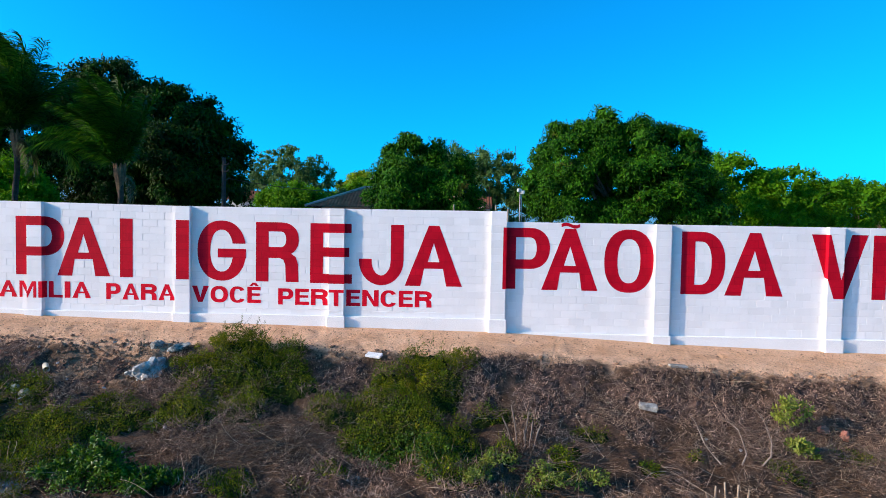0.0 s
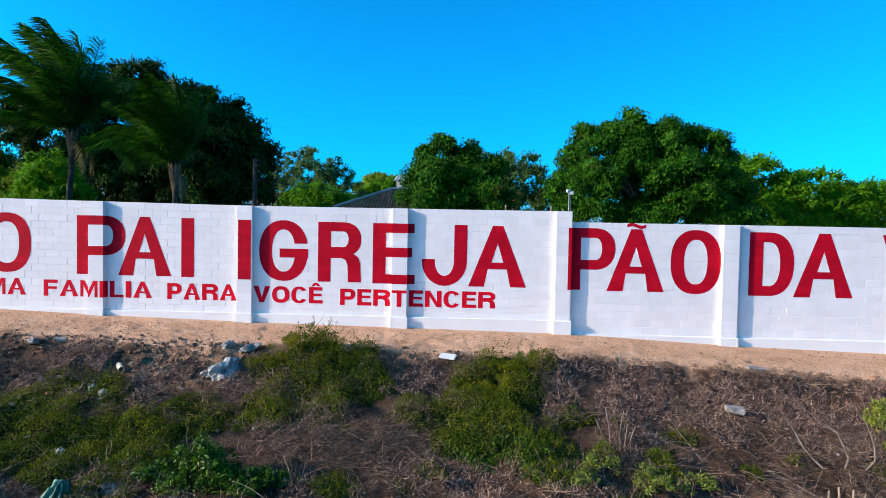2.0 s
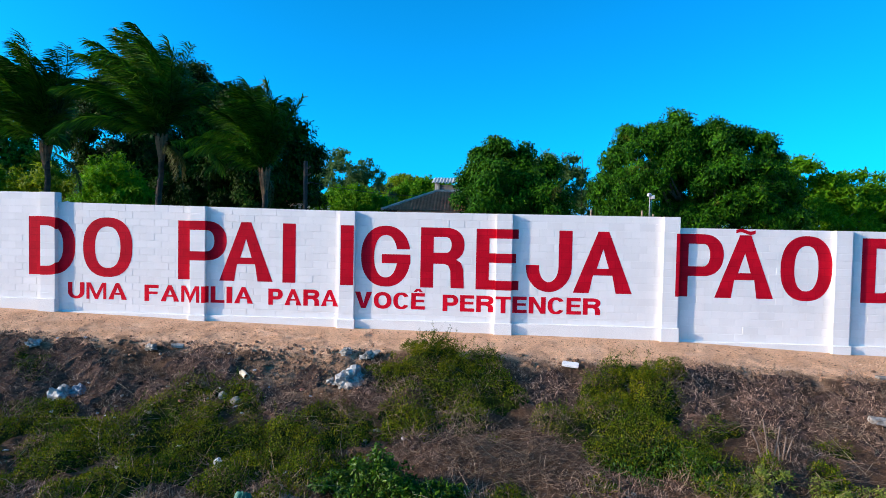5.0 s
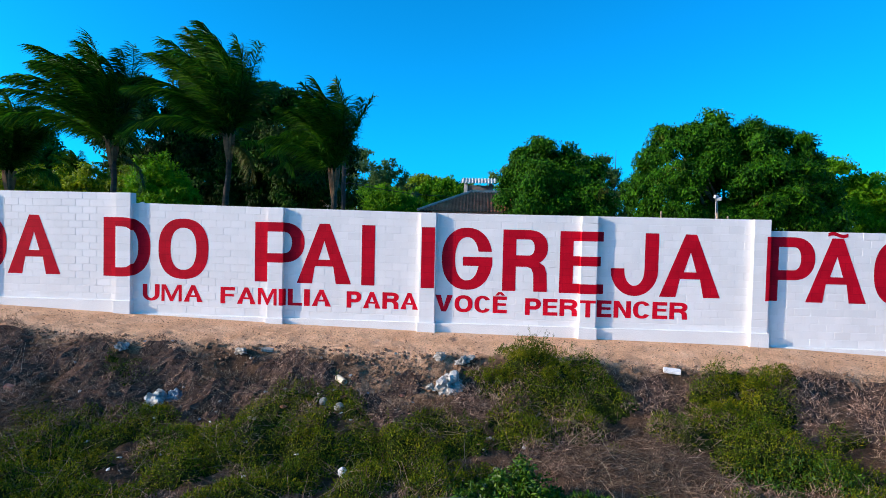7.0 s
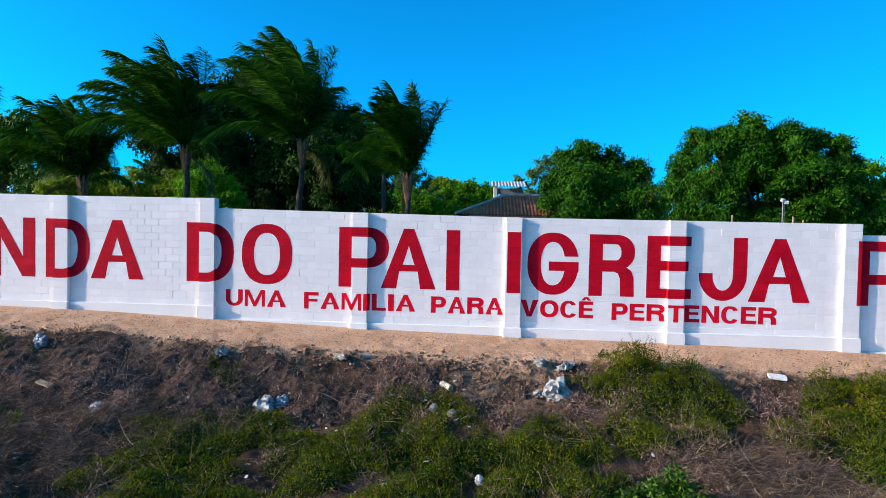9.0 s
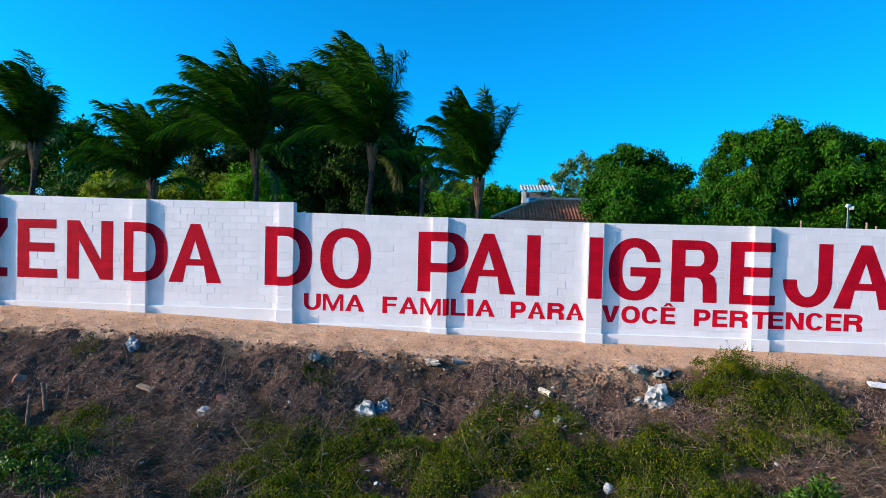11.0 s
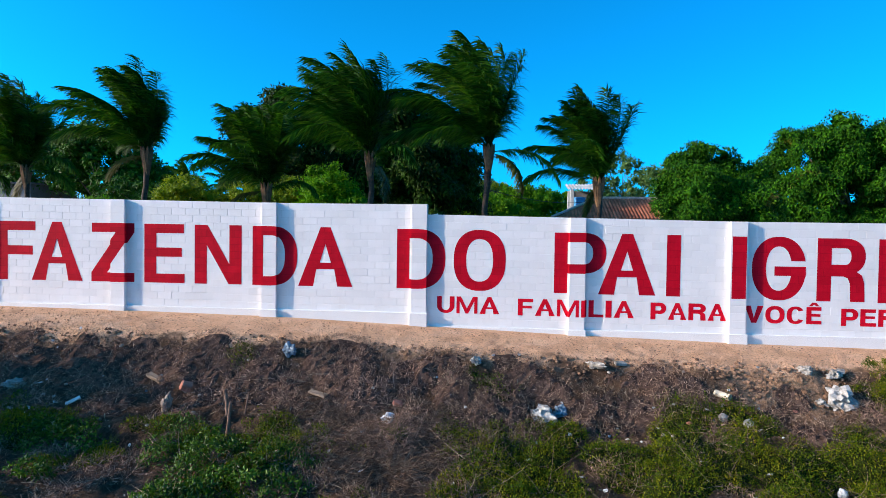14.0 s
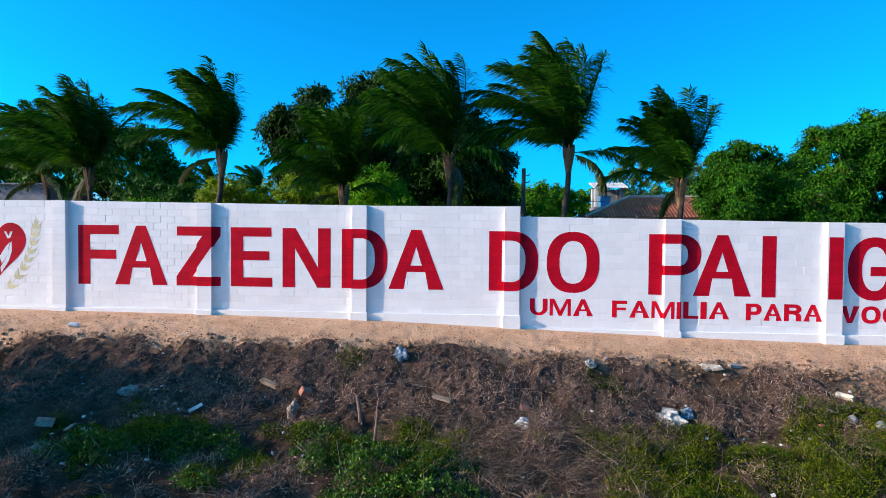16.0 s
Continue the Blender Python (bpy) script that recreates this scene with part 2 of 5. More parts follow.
M_STICK = surface("dead_stick", (0.08, 0.055, 0.04), (0.24, 0.18, 0.14), 5, 0.95, 30, 0.006)
M_DARKWOOD = surface("dark_timber", (0.02, 0.018, 0.016), (0.05, 0.042, 0.036), 3, 0.9, 30, 0.008)
M_METAL = surface("galvanised_steel", (0.2, 0.2, 0.2), (0.32, 0.32, 0.32), 4, 0.6, 40, 0.001, metal=0.2)
M_LAMPWHITE = surface("white_lamp_housing", (0.5, 0.5, 0.5), (0.62, 0.62, 0.62), 4, 0.4, 40, 0.001)
M_CONCRETE = surface("broken_concrete", (0.11, 0.10, 0.085), (0.46, 0.43, 0.38), 7, 0.95, 30, 0.008, coord="object")
M_PALEWOOD = surface("weathered_wood", (0.15, 0.10, 0.065), (0.42, 0.31, 0.21), 6, 0.9, 40, 0.006, coord="object", stretch=(0.3, 2, 2))
M_BRICK = surface("red_brick", (0.3, 0.1, 0.06), (0.48, 0.2, 0.14), 5, 0.95, 30, 0.01, coord="object")
M_BAGWHITE = surface("white_plastic_bag", (0.4, 0.4, 0.4), (0.62, 0.61, 0.59), 9, 0.5, 30, 0.003, coord="object")
M_CARTON = surface("weathered_cardboard", (0.17, 0.115, 0.085), (0.42, 0.31, 0.24), 5, 0.9, 30, 0.004, coord="object")
M_BAGGREEN = surface("green_plastic_netting", (0.004, 0.07, 0.045), (0.02, 0.2, 0.125), 7, 0.5, 40, 0.004, coord="object")
M_BAGBLUE = surface("blue_plastic_bag", (0.03, 0.08, 0.13), (0.24, 0.3, 0.35), 5, 0.45, 30, 0.003, coord="object")
M_PVC = surface("cream_pvc_pipe", (0.6, 0.5, 0.36), (0.72, 0.62, 0.46), 3, 0.5, 30, 0.002, coord="object")


# ---- mesh helpers ----
def mesh_from(name, verts, faces):
    """A mesh from arrays of points and of faces that all have the same number of corners."""
    me = bpy.data.meshes.new(name)
    verts, faces = np.asarray(verts, np.float32).reshape(-1, 3), np.asarray(faces, np.int32)
    n, k = faces.shape
    me.vertices.add(len(verts))
    me.vertices.foreach_set("co", verts.ravel())
    me.loops.add(n * k)
    me.loops.foreach_set("vertex_index", faces.ravel())
    me.polygons.add(n)
    me.polygons.foreach_set("loop_start", np.arange(0, n * k, k, dtype=np.int32))
    me.update(calc_edges=True)
    me.shade_flat()
    return me


def from_bm(name, bm):
    me = bpy.data.meshes.new(name)
    bm.to_mesh(me)
    bm.free()
    return me


def part(name, shape, material, parent=None, label=""):
    me = from_bm(name, shape) if isinstance(shape, bmesh.types.BMesh) else shape
    if material and not me.materials:
        me.materials.append(material)
    ob = new(name, me)
    if parent:
        ob.parent = parent
    return tagged(ob, label) if label else ob


def smooth(ob):
    ob.data.polygons.foreach_set("use_smooth", [True] * len(ob.data.polygons))
    return ob


def add_box(bm, lo, hi, bevel=0.0, m=None):
    lo, hi = Vector(lo), Vector(hi)
    made = bmesh.ops.create_cube(bm, size=1.0, matrix=Matrix.Translation((lo + hi) / 2) @ Matrix.Diagonal((*(hi - lo), 1)))
    vs = made["verts"]
    if bevel:
        es = list({e for v in vs for e in v.link_edges})
        vs = list({v for f in bmesh.ops.bevel(bm, geom=es, offset=bevel, segments=1, affect="EDGES")["faces"] for v in f.verts} | {v for v in vs if v.is_valid})
    if m is not None:
        bmesh.ops.transform(bm, matrix=m, verts=vs)
    return bm


def box(lo, hi, bevel=0.0, m=None):
    return add_box(bmesh.new(), lo, hi, bevel, m)


def tube(points, radii, sides=8, cap=True):
    """A bent, tapered limb through the points."""
    bm, rings = bmesh.new(), []
    pts = [Vector(p) for p in points]
    for k, (p, r) in enumerate(zip(pts, map(float, radii))):
        d = (pts[min(k + 1, len(pts) - 1)] - pts[max(k - 1, 0)]).normalized()
        a = d.cross(Vector((0.3, 1, 0.2))).normalized()
        b = d.cross(a)
        rings.append([bm.verts.new(p + r * (math.cos(q) * a + math.sin(q) * b)) for q in (2 * math.pi * j / sides for j in range(sides))])
    for lo, hi in zip(rings, rings[1:]):
        for j in range(sides):
            bm.faces.new((lo[j], lo[(j + 1) % sides], hi[(j + 1) % sides], hi[j]))
    if cap:
        bm.faces.new(rings[0][::-1])
        bm.faces.new(rings[-1])
    bmesh.ops.recalc_face_normals(bm, faces=bm.faces)
    return bm


def merge(*bms):
    out = bmesh.new()
    for b in bms:
        me = from_bm("tmp", b)
        out.from_mesh(me)
        bpy.data.meshes.remove(me)
    return out


def unit(a):
    return a / np.maximum(np.linalg.norm(a, axis=-1, keepdims=True), 1e-9)


def leaf_mesh(name, pos, along, length, width, rng, fold=0.25, facing=None):
    """One folded, pointed leaf for each place, along its direction."""
    n = len(pos)
    along = unit(along)
    side = unit(np.cross(along, unit(rng.normal(size=(n, 3))) if facing is None else facing + rng.normal(scale=0.3, size=(n, 3))))
    up = np.cross(side, along)
    length, width = np.broadcast_to(length, n)[:, None], np.broadcast_to(width, n)[:, None]
    mid = pos + along * length * 0.45 + up * width * fold
    v = np.stack([pos, mid + side * width * 0.5 - up * width * fold * 2, pos + along * length - up * length * 0.08, mid - side * width * 0.5 - up * width * fold * 2], 1)
    return mesh_from(name, v, np.arange(n * 4).reshape(n, 4))


def strand_mesh(name, pos, along, length, bend, radius, steps=3, sides=3):
    """Thin bent rods: twigs, stalks and straw."""
    n = len(pos)
    along = unit(along)
    a = unit(np.cross(along, np.array([0.31, 0.52, 0.79])))
    b = np.cross(along, a)
    t = np.linspace(0, 1, steps + 1)[None, :, None]
    length = np.broadcast_to(length, n)[:, None, None]
    line = pos[:, None] + along[:, None] * length * t + bend[:, None] * length * t * t
    r = np.broadcast_to(radius, n)[:, None, None, None] * (1 - 0.65 * t[..., None])
    q = 2 * np.pi * np.arange(sides) / sides
    ring = np.cos(q)[None, :, None] * a[:, None] + np.sin(q)[None, :, None] * b[:, None]
    v = line[:, :, None] + r * ring[:, None]
    idx = np.arange(n * (steps + 1) * sides).reshape(n, steps + 1, sides)
    f = np.stack([idx[:, :-1], np.roll(idx, -1, 2)[:, :-1], np.roll(idx, -1, 2)[:, 1:], idx[:, 1:]], -1).reshape(-1, 4)
    return mesh_from(name, v, f)


# ---- ground ----
BASE_X = (-40, -27.5, -23.4, -19.1, -15, -10.85, -6.8, 1.64, 5.96, 10.4, 20)
BASE_Z = (0.54, 0.45, 0.415, 0.35, 0.2, 0.06, -0.03, -0.14, -0.35, -0.47, -0.6)
PROFILE_Y = (-40, 0, 5.0, 7.2, 9.2, 10.1, 10.75, 11.3, 13.2, 13.8, 16)
PROFILE_Z = (-1.5, -1.4, -1.3, -1.2, -0.88, -0.52, -0.2, -0.1, 0.0, 0.0, 0.0)


# where the slope falls deeper below the sand, and where the sand reaches farther down
DIP_X, DIP = (-34, -20, -18, -16, -14.5, -13, -11.5, -9.5, -7.5, -6.5), (0.34, 0.32, 0.2, 0.12, 0.12, 0.24, 0.24, 0.1, 0.1, 0.04)


def reach(x):
    return np.interp(x, (-24, -20, -17), (0.16, 0.1, 0.0))


def lumps(x, y, s, seed=0.0):
    return noise.noise(Vector((x * s + seed, y * s - seed, seed * 1.7)))


def ground_z(x, y, rough=True):
    z = float(np.interp(x, BASE_X, BASE_Z))
    edge = 0.28 * lumps(x, 0, 0.45, 3.0) + 0.12 * lumps(x, 0, 1.7, 5.0)
    z += float(np.interp(y + (edge if y < 12.3 else 0), PROFILE_Y, PROFILE_Z))
    z -= float(np.interp(x, DIP_X, DIP) * np.interp(y, (0, 4, 9.8, 11.0), (0, 1, 1, 0)))
    if rough and 2.0 < y < 12.9:
        bank = min(1.0, max(0.0, (11.1 - y) / 0.8)) * min(1.0, (y - 2.0) / 2.0)
        z += 0 if y > 9 else 0.1 * lumps(x, y, 0.25, 12.0) * min(1.0, (y - 2.0) / 2.0) * min(1.0, (9 - y) / 2)
        z += bank * (0.12 * lumps(x, y, 0.9, 1.0) + 0.12 * lumps(x, y, 2.1, 2.0) + 0.085 * lumps(x, y, 4.4, 4.0) + 0.035 * lumps(x, y, 9.0, 4.4))
        z += (1 - bank) * (y > 9) * (0.02 * lumps(x, y, 1.6, 7.0) + 0.025 * lumps(x, y, 3.6, 8.0) - 0.05 * max(0.0, lumps(x, y, 5.2, 8.5) - 0.12) + 0.022 * lumps(x, y, 8.5, 9.5)) * min(1, (12.9 - y) / 0.3)
    return z


def build_ground():
    xs = np.concatenate([[-2500, -900, -350, -160, -90, -60, -48, -40], np.arange(-33, 16.01, 0.07), [20, 26, 36, 60, 110, 250, 700, 2500]])
    ys = np.concatenate([[-2500, -800, -250, -90, -40, -18, -8, -3, -1, 0, 0.7, 1.4, 2.0, 2.4, 2.8, 3.2, 3.6], np.arange(4, 10.3, 0.13), np.arange(10.35, 13.21, 0.055), [13.4, 13.8, 15, 18, 24, 34, 50, 75, 110, 180, 400, 1000, 2500]])
    v = [(x, y, ground_z(x, y)) for y in ys for x in xs]
    nx, ny = len(xs), len(ys)
    i = np.arange(nx * ny).reshape(ny, nx)
    f = np.stack([i[:-1, :-1], i[:-1, 1:], i[1:, 1:], i[1:, :-1]], -1).reshape(-1, 4)
    me = mesh_from("ground", v, f)
    soil = me.attributes.new("soil", "FLOAT", "POINT")
    val = []
    for x, y, z in v:
        e = y + float(reach(x)) + 0.3 * lumps(x, 0, 0.45, 3.0) + 0.45 * lumps(x, y, 1.3, 9.0) + 0.3 * lumps(x, y, 4.0, 6.0)
        s = 1 - min(1, max(0, (e - 10.62) / 0.4))
        bare = min(1, max(0, 1 - math.hypot((x + 7.2) / 1.6, (y - 10.2) / 0.75)))
        s *= 1 - 0.45 * min(1, bare * 2)
        val.append(s if y < 14 else 0.7)
    soil.data.foreach_set("value", np.array(val, np.float32))
    ob = part("ground", me, M_GROUND)
    tagged(ob, "sandy strip with a weedy littered bank below a wall", "ground", kind="structure")
    smooth(ob)


build_ground()
CELL = 0.05
GRID_X, GRID_Y = np.arange(-34, 16.5, CELL), np.arange(2.5, 13.2, CELL)
GRID_Z = np.array([[ground_z(x, y) for x in GRID_X] for y in GRID_Y])


def on_grid(grid, x, y):
    """The grid's values at the places, blended between its cells."""
    u, v = np.clip((np.asarray(x) - GRID_X[0]) / CELL, 0, len(GRID_X) - 1.001), np.clip((np.asarray(y) - GRID_Y[0]) / CELL, 0, len(GRID_Y) - 1.001)
    i, j = u.astype(int), v.astype(int)
    u, v = u - i, v - j
    return (grid[j, i] * (1 - u) + grid[j, i + 1] * u) * (1 - v) + (grid[j + 1, i] * (1 - u) + grid[j + 1, i + 1] * u) * v


# ---- the boundary wall ----
FACE, PROUD, COURSE, BLOCK, JOINT = 13.315, 0.12, 0.195, 0.4, 0.007
EDGES = (-36.0, -31.85, -27.65, -23.44, -19.115, -15.005, -10.85, -6.81, -2.655, 1.645, 5.965, 10.435, 14.85)     # right edges of the pilasters
PILASTER = 0.41
SECTIONS = ((-99, -14.9, 3.45, 0.55), (-14.9, 1.7, 3.085, 0.21), (1.7, 99, 2.81, -0.13))      # from, to, top, top of the plinth


def section(x):
    return next((top, plinth) for a, b, top, plinth in SECTIONS if a <= x < b)


RISE_X = (-36, -28, -19, -15.01, -14.9, -7, 2)
RISE = (0.12, 0.10, 0.0, 0.0, 0.10, 0.0, 0.0)      # how far the courses climb along the wall


def rise(x):
    return float(np.interp(x, RISE_X, RISE))


block_meshes = {}


def block_mesh(w, h, d=0.07):
    """A block's shell: front with worn, slightly rounded arrises."""
    key = (round(w, 2), round(h, 3))
    if key not in block_meshes:
        w, h = key[0] - JOINT, key[1] - JOINT
        c, r = 0.0045, 0.0042
        def ring(inset, y):
            a, b = w / 2 - inset, h / 2 - inset
            return [(-a, y, -b), (a, y, -b), (a, y, b), (-a, y, b)]
        v = ring(0, d) + ring(0, r) + ring(c * 0.4, r * 0.35) + ring(c + 0.003, 0)
        f = [(12, 13, 14, 15)]
        for k in range(3):
            f += [(4 * k + j, 4 * k + (j + 1) % 4, 4 * k + 4 + (j + 1) % 4, 4 * k + 4 + j) for j in range(4)]
        me = mesh_from("brick", v, f)
        me.materials.append(M_BLOCK)
        block_meshes[key] = me
    return block_meshes[key]


def lay(parent, x0, x1, z0, z1, y, rng, top):
    """Courses of blocks in running bond, from the top down."""
    k = 0
    z = top
    while z - COURSE > z0 - COURSE * 0.8:
        lo = max(z - COURSE, z0)
        x = x0
        first = BLOCK * (0.5 if (round(top / COURSE) + k) % 2 else 1.0) - 0.1
        while x < x1 - 0.02:
            w = first if x == x0 else BLOCK
            w = min(w, x1 - x)
            if 0 < x1 - x - w < 0.07:
                w = x1 - x
            ob = new("brick", block_mesh(w, z - lo))
            ob.parent = parent
            ob.location = (x + w / 2, y + rng.uniform(0.0003, 0.0045), (z + lo) / 2 + rise(x + w / 2))
            ob.rotation_euler = (rng.normal(0, 0.0028), rng.normal(0, 0.0025) + (rise(x + 0.02) - rise(x + w - 0.02)) / w, rng.normal(0, 0.0022))
            x += w
        z = lo
        k += 1


def build_wall():
    rng = np.random.default_rng(5)
    for n, (left, right) in enumerate(zip(EDGES, EDGES[1:])):
        top, plinth = section((left + right) / 2)
        foot = ground_z((left + right) / 2, 13.2) - 0.5
        core = box((left, FACE + 0.0068, foot), (right, FACE + 0.14, top - 0.006))
        back = box((left, FACE + 0.14, foot), (right, FACE + 0.155, top - 0.01))
        for v in [v for bm in (core, back) for v in bm.verts if v.co.z > foot + 0.5]:
            v.co.z += rise(min(max(v.co.x, left + 0.15), right - 0.15))
        up = rise(right - PILASTER / 2)
        wall = part(f"wall_{n + 1}", core, M_MORTAR)
        tagged(wall, "white-painted concrete block wall bay with a pilaster", "wall", "bays of the boundary wall", "structure")
        lay(wall, left + 0.005, right - PILASTER - 0.005, plinth - 0.2, top, FACE, rng, top)
        pil = part("pilaster", box((right - PILASTER + 0.007, FACE - PROUD + 0.006, foot), (right - 0.007, FACE + 0.005, top + up - 0.008)), M_MORTAR, wall)
        z = top
        while z - COURSE > plinth - 0.2 - COURSE * 0.8:
            lo = max(z - COURSE, plinth - 0.2)
            ob = new("brick", block_mesh(PILASTER + JOINT, z - lo, 0.16))
            ob.parent = pil
            ob.location = (right - PILASTER / 2, FACE - PROUD + rng.uniform(0.0002, 0.002), (z + lo) / 2 + up)
            ob.rotation_euler = (rng.normal(0, 0.001), rng.normal(0, 0.001), rng.normal(0, 0.0008))
            z = lo
        part("plinth", box((left, FACE - 0.07, foot), (right - PILASTER - 0.03, FACE + 0.005, plinth), 0.012), M_PLAIN, wall)
        part("plinth", box((right - PILASTER - 0.035, FACE - PROUD - 0.06, foot), (right + 0.035, FACE + 0.005, plinth + 0.004), 0.012), M_PLAIN, wall)
        part("back", back, M_PLAIN, wall)


# ---- lettering ----
def arc(cx, cy, rx, ry, a0, a1, n=14, p=2.0):
    out = []
    for k in range(n + 1):
        a = radians(a0 + (a1 - a0) * k / n)
        c, s = math.cos(a), math.sin(a)
        out.append((cx + rx * math.copysign(abs(c) ** (2 / p), c), cy + ry * math.copysign(abs(s) ** (2 / p), s)))
    return out


S, B = 0.20, 0.15      # stem and bar, for a height of 1


def glyph(c, w):
    """Outlines of a heavy capital of height 1 and width w: a list of shapes, each an outer loop and its holes."""
    s, b = S, B
    if c == "I":
        return [[[(0, 0), (w, 0), (w, 1), (0, 1)]]]
    if c == "E":
        return [[[(0, 0), (w, 0), (w, b), (s, b), (s, 0.445), (w * 0.93, 0.445), (w * 0.93, 0.6), (s, 0.6), (s, 1 - b), (w * 0.98, 1 - b), (w * 0.98, 1), (0, 1)]]]
    if c == "F":
        return [[[(0, 0), (s, 0), (s, 0.43), (w * 0.93, 0.43), (w * 0.93, 0.585), (s, 0.585), (s, 1 - b), (w, 1 - b), (w, 1), (0, 1)]]]
    if c == "L":
        return [[[(0, 0), (w, 0), (w, 0.17), (s * 1.05, 0.17), (s * 1.05, 1), (0, 1)]]]
    if c == "T":
        m = w / 2
        return [[[(m - s / 2, 0), (m + s / 2, 0), (m + s / 2, 0.83), (w, 0.83), (w, 1), (0, 1), (0, 0.83), (m - s / 2, 0.83)]]]
    if c == "Z":
        return [[[(0, 0), (w, 0), (w, b), (s * 1.32, b), (w, 1 - b), (w, 1), (0.01, 1), (0.01, 1 - b), (w - s * 1.35, 1 - b), (0, b)]]]
    if c == "N":
        return [[[(0, 0), (s, 0), (s, 0.66), (w - s * 1.05, 0), (w, 0), (w, 1), (w - s, 1), (w - s, 0.34), (s * 1.05, 1), (0, 1)]]]
    if c == "M":
        m, q = w / 2, 0.19
        return [[[(0, 0), (q, 0), (q, 0.74), (m - q * 0.45, 0), (m + q * 0.45, 0), (w - q, 0.74), (w - q, 0), (w, 0), (w, 1), (w - q * 1.4, 1), (m, 0.3), (q * 1.4, 1), (0, 1)]]]
    if c == "V":
        m = w / 2
        return [[[(m - s * 0.5, 0), (m + s * 0.5, 0), (w, 1), (w - s * 1.18, 1), (m, 0.3), (s * 1.18, 1), (0, 1)]]]
    if c in "AÃ":
        m, t, leg = w / 2, s * 0.4, s * 1.2
        z1, z2, apex = 0.29, 0.40, 0.715
        outer = [(0, 0), (leg, 0), (m - s * 0.72, z1), (m + s * 0.72, z1), (w - leg, 0), (w, 0), (m + t, 1), (m - t, 1)]
        shapes = [[outer, [(m - s * 0.45, z2), (m + s * 0.45, z2), (m, apex)]]]
        if c == "Ã":
            up = [(m - 0.15 + 0.30 * k / 16, 1.08 + 0.02 * math.sin(2 * math.pi * k / 16)) for k in range(17)]
            lo = [(x, z - 0.055) for x, z in up]
            shapes.append([lo + up[::-1]])
        return shapes
    if c == "U":
        r = w / 2
        return [[[(0, 1), (0, r)] + arc(r, r * 0.8, r, r * 0.8, 180, 360) + [(w, r), (w, 1), (w - s, 1)] + arc(r, r * 0.8, r - s, r * 0.8 - 0.17, 0, -180) + [(s, 1)]]]
    if c == "J":
        r = w * 0.5
        return [[[(w, 1), (w - s, 1)] + arc(r, 0.40, r - s, 0.40 - b, 0, -180) + [(s, 0.43), (0, 0.43)] + arc(r, 0.40, r, 0.41, 180, 360)]]
    if c == "D":
        rx = w * 0.56
        return [[[(0, 0), (w - rx, 0)] + arc(w - rx, 0.5, rx, 0.5, -90, 90, 22, 2.3) + [(0, 1)],
                 [(s, b), (w - rx, b)] + arc(w - rx, 0.5, rx - s, 0.5 - b, -90, 90, 22, 2.3) + [(s, 1 - b)]]]
    if c in "PR":
        rx = w * 0.42
        zc, rz = (0.665, 0.335) if c == "P" else (0.715, 0.285)
        bowl = arc(w - rx, zc, rx, rz, -90, 90, 16, 2.2)
        hole = [(s, zc - rz + b), (w - rx, zc - rz + b)] + arc(w - rx, zc, rx - s, rz - b, -90, 90, 14, 2.2) + [(s, zc + rz - b)]
        if c == "P":
            return [[[(0, 0), (s, 0), (s, zc - rz), (w - rx, zc - rz)] + bowl + [(0, 1)], hole]]
        leg = [(w * 0.55, 0.40), (w * 0.64, 0.37), (w * 0.685, 0.29), (w * 0.70, 0.0), (w, 0), (w * 0.985, 0.3), (w * 0.93, 0.42), (w * 0.82, 0.475)]
        return [[[(0, 0), (s, 0), (s, 0.40)] + leg + arc(w - rx, zc, rx, rz, -52, 90, 14, 2.2) + [(0, 1)], hole]]
    if c == "O":
        return [[arc(w / 2, 0.5, w / 2, 0.51, 0, 352, 44, 2.35), arc(w / 2, 0.5, w / 2 - s * 0.98, 0.51 - b, 0, 352, 44, 2.35)]]
    if c == "C":
        return [[arc(w / 2, 0.5, w / 2, 0.51, 30, 330, 34, 2.3) + arc(w / 2, 0.5, w / 2 - s, 0.51 - 0.16, 322, 38, 30, 2.3)]]
    if c == "G":
        q = s * 1.02
        bar = [(w, 0.385), (w, 0.535), (w * 0.42, 0.535), (w * 0.42, 0.385), (w - q, 0.385)]
        return [[arc(w / 2, 0.5, w / 2, 0.51, 12, 346, 44, 2.2) + bar + arc(w / 2, 0.5, w / 2 - q, 0.51 - b, 342, 18, 34, 2.2)]]
    if c == "Ê":
        m = w / 2
        return glyph("E", w) + [[[(m - 0.3, 1.05), (m - 0.11, 1.05), (m, 1.14), (m + 0.11, 1.05), (m + 0.3, 1.05), (m + 0.11, 1.26), (m - 0.11, 1.26)]]]
    return []


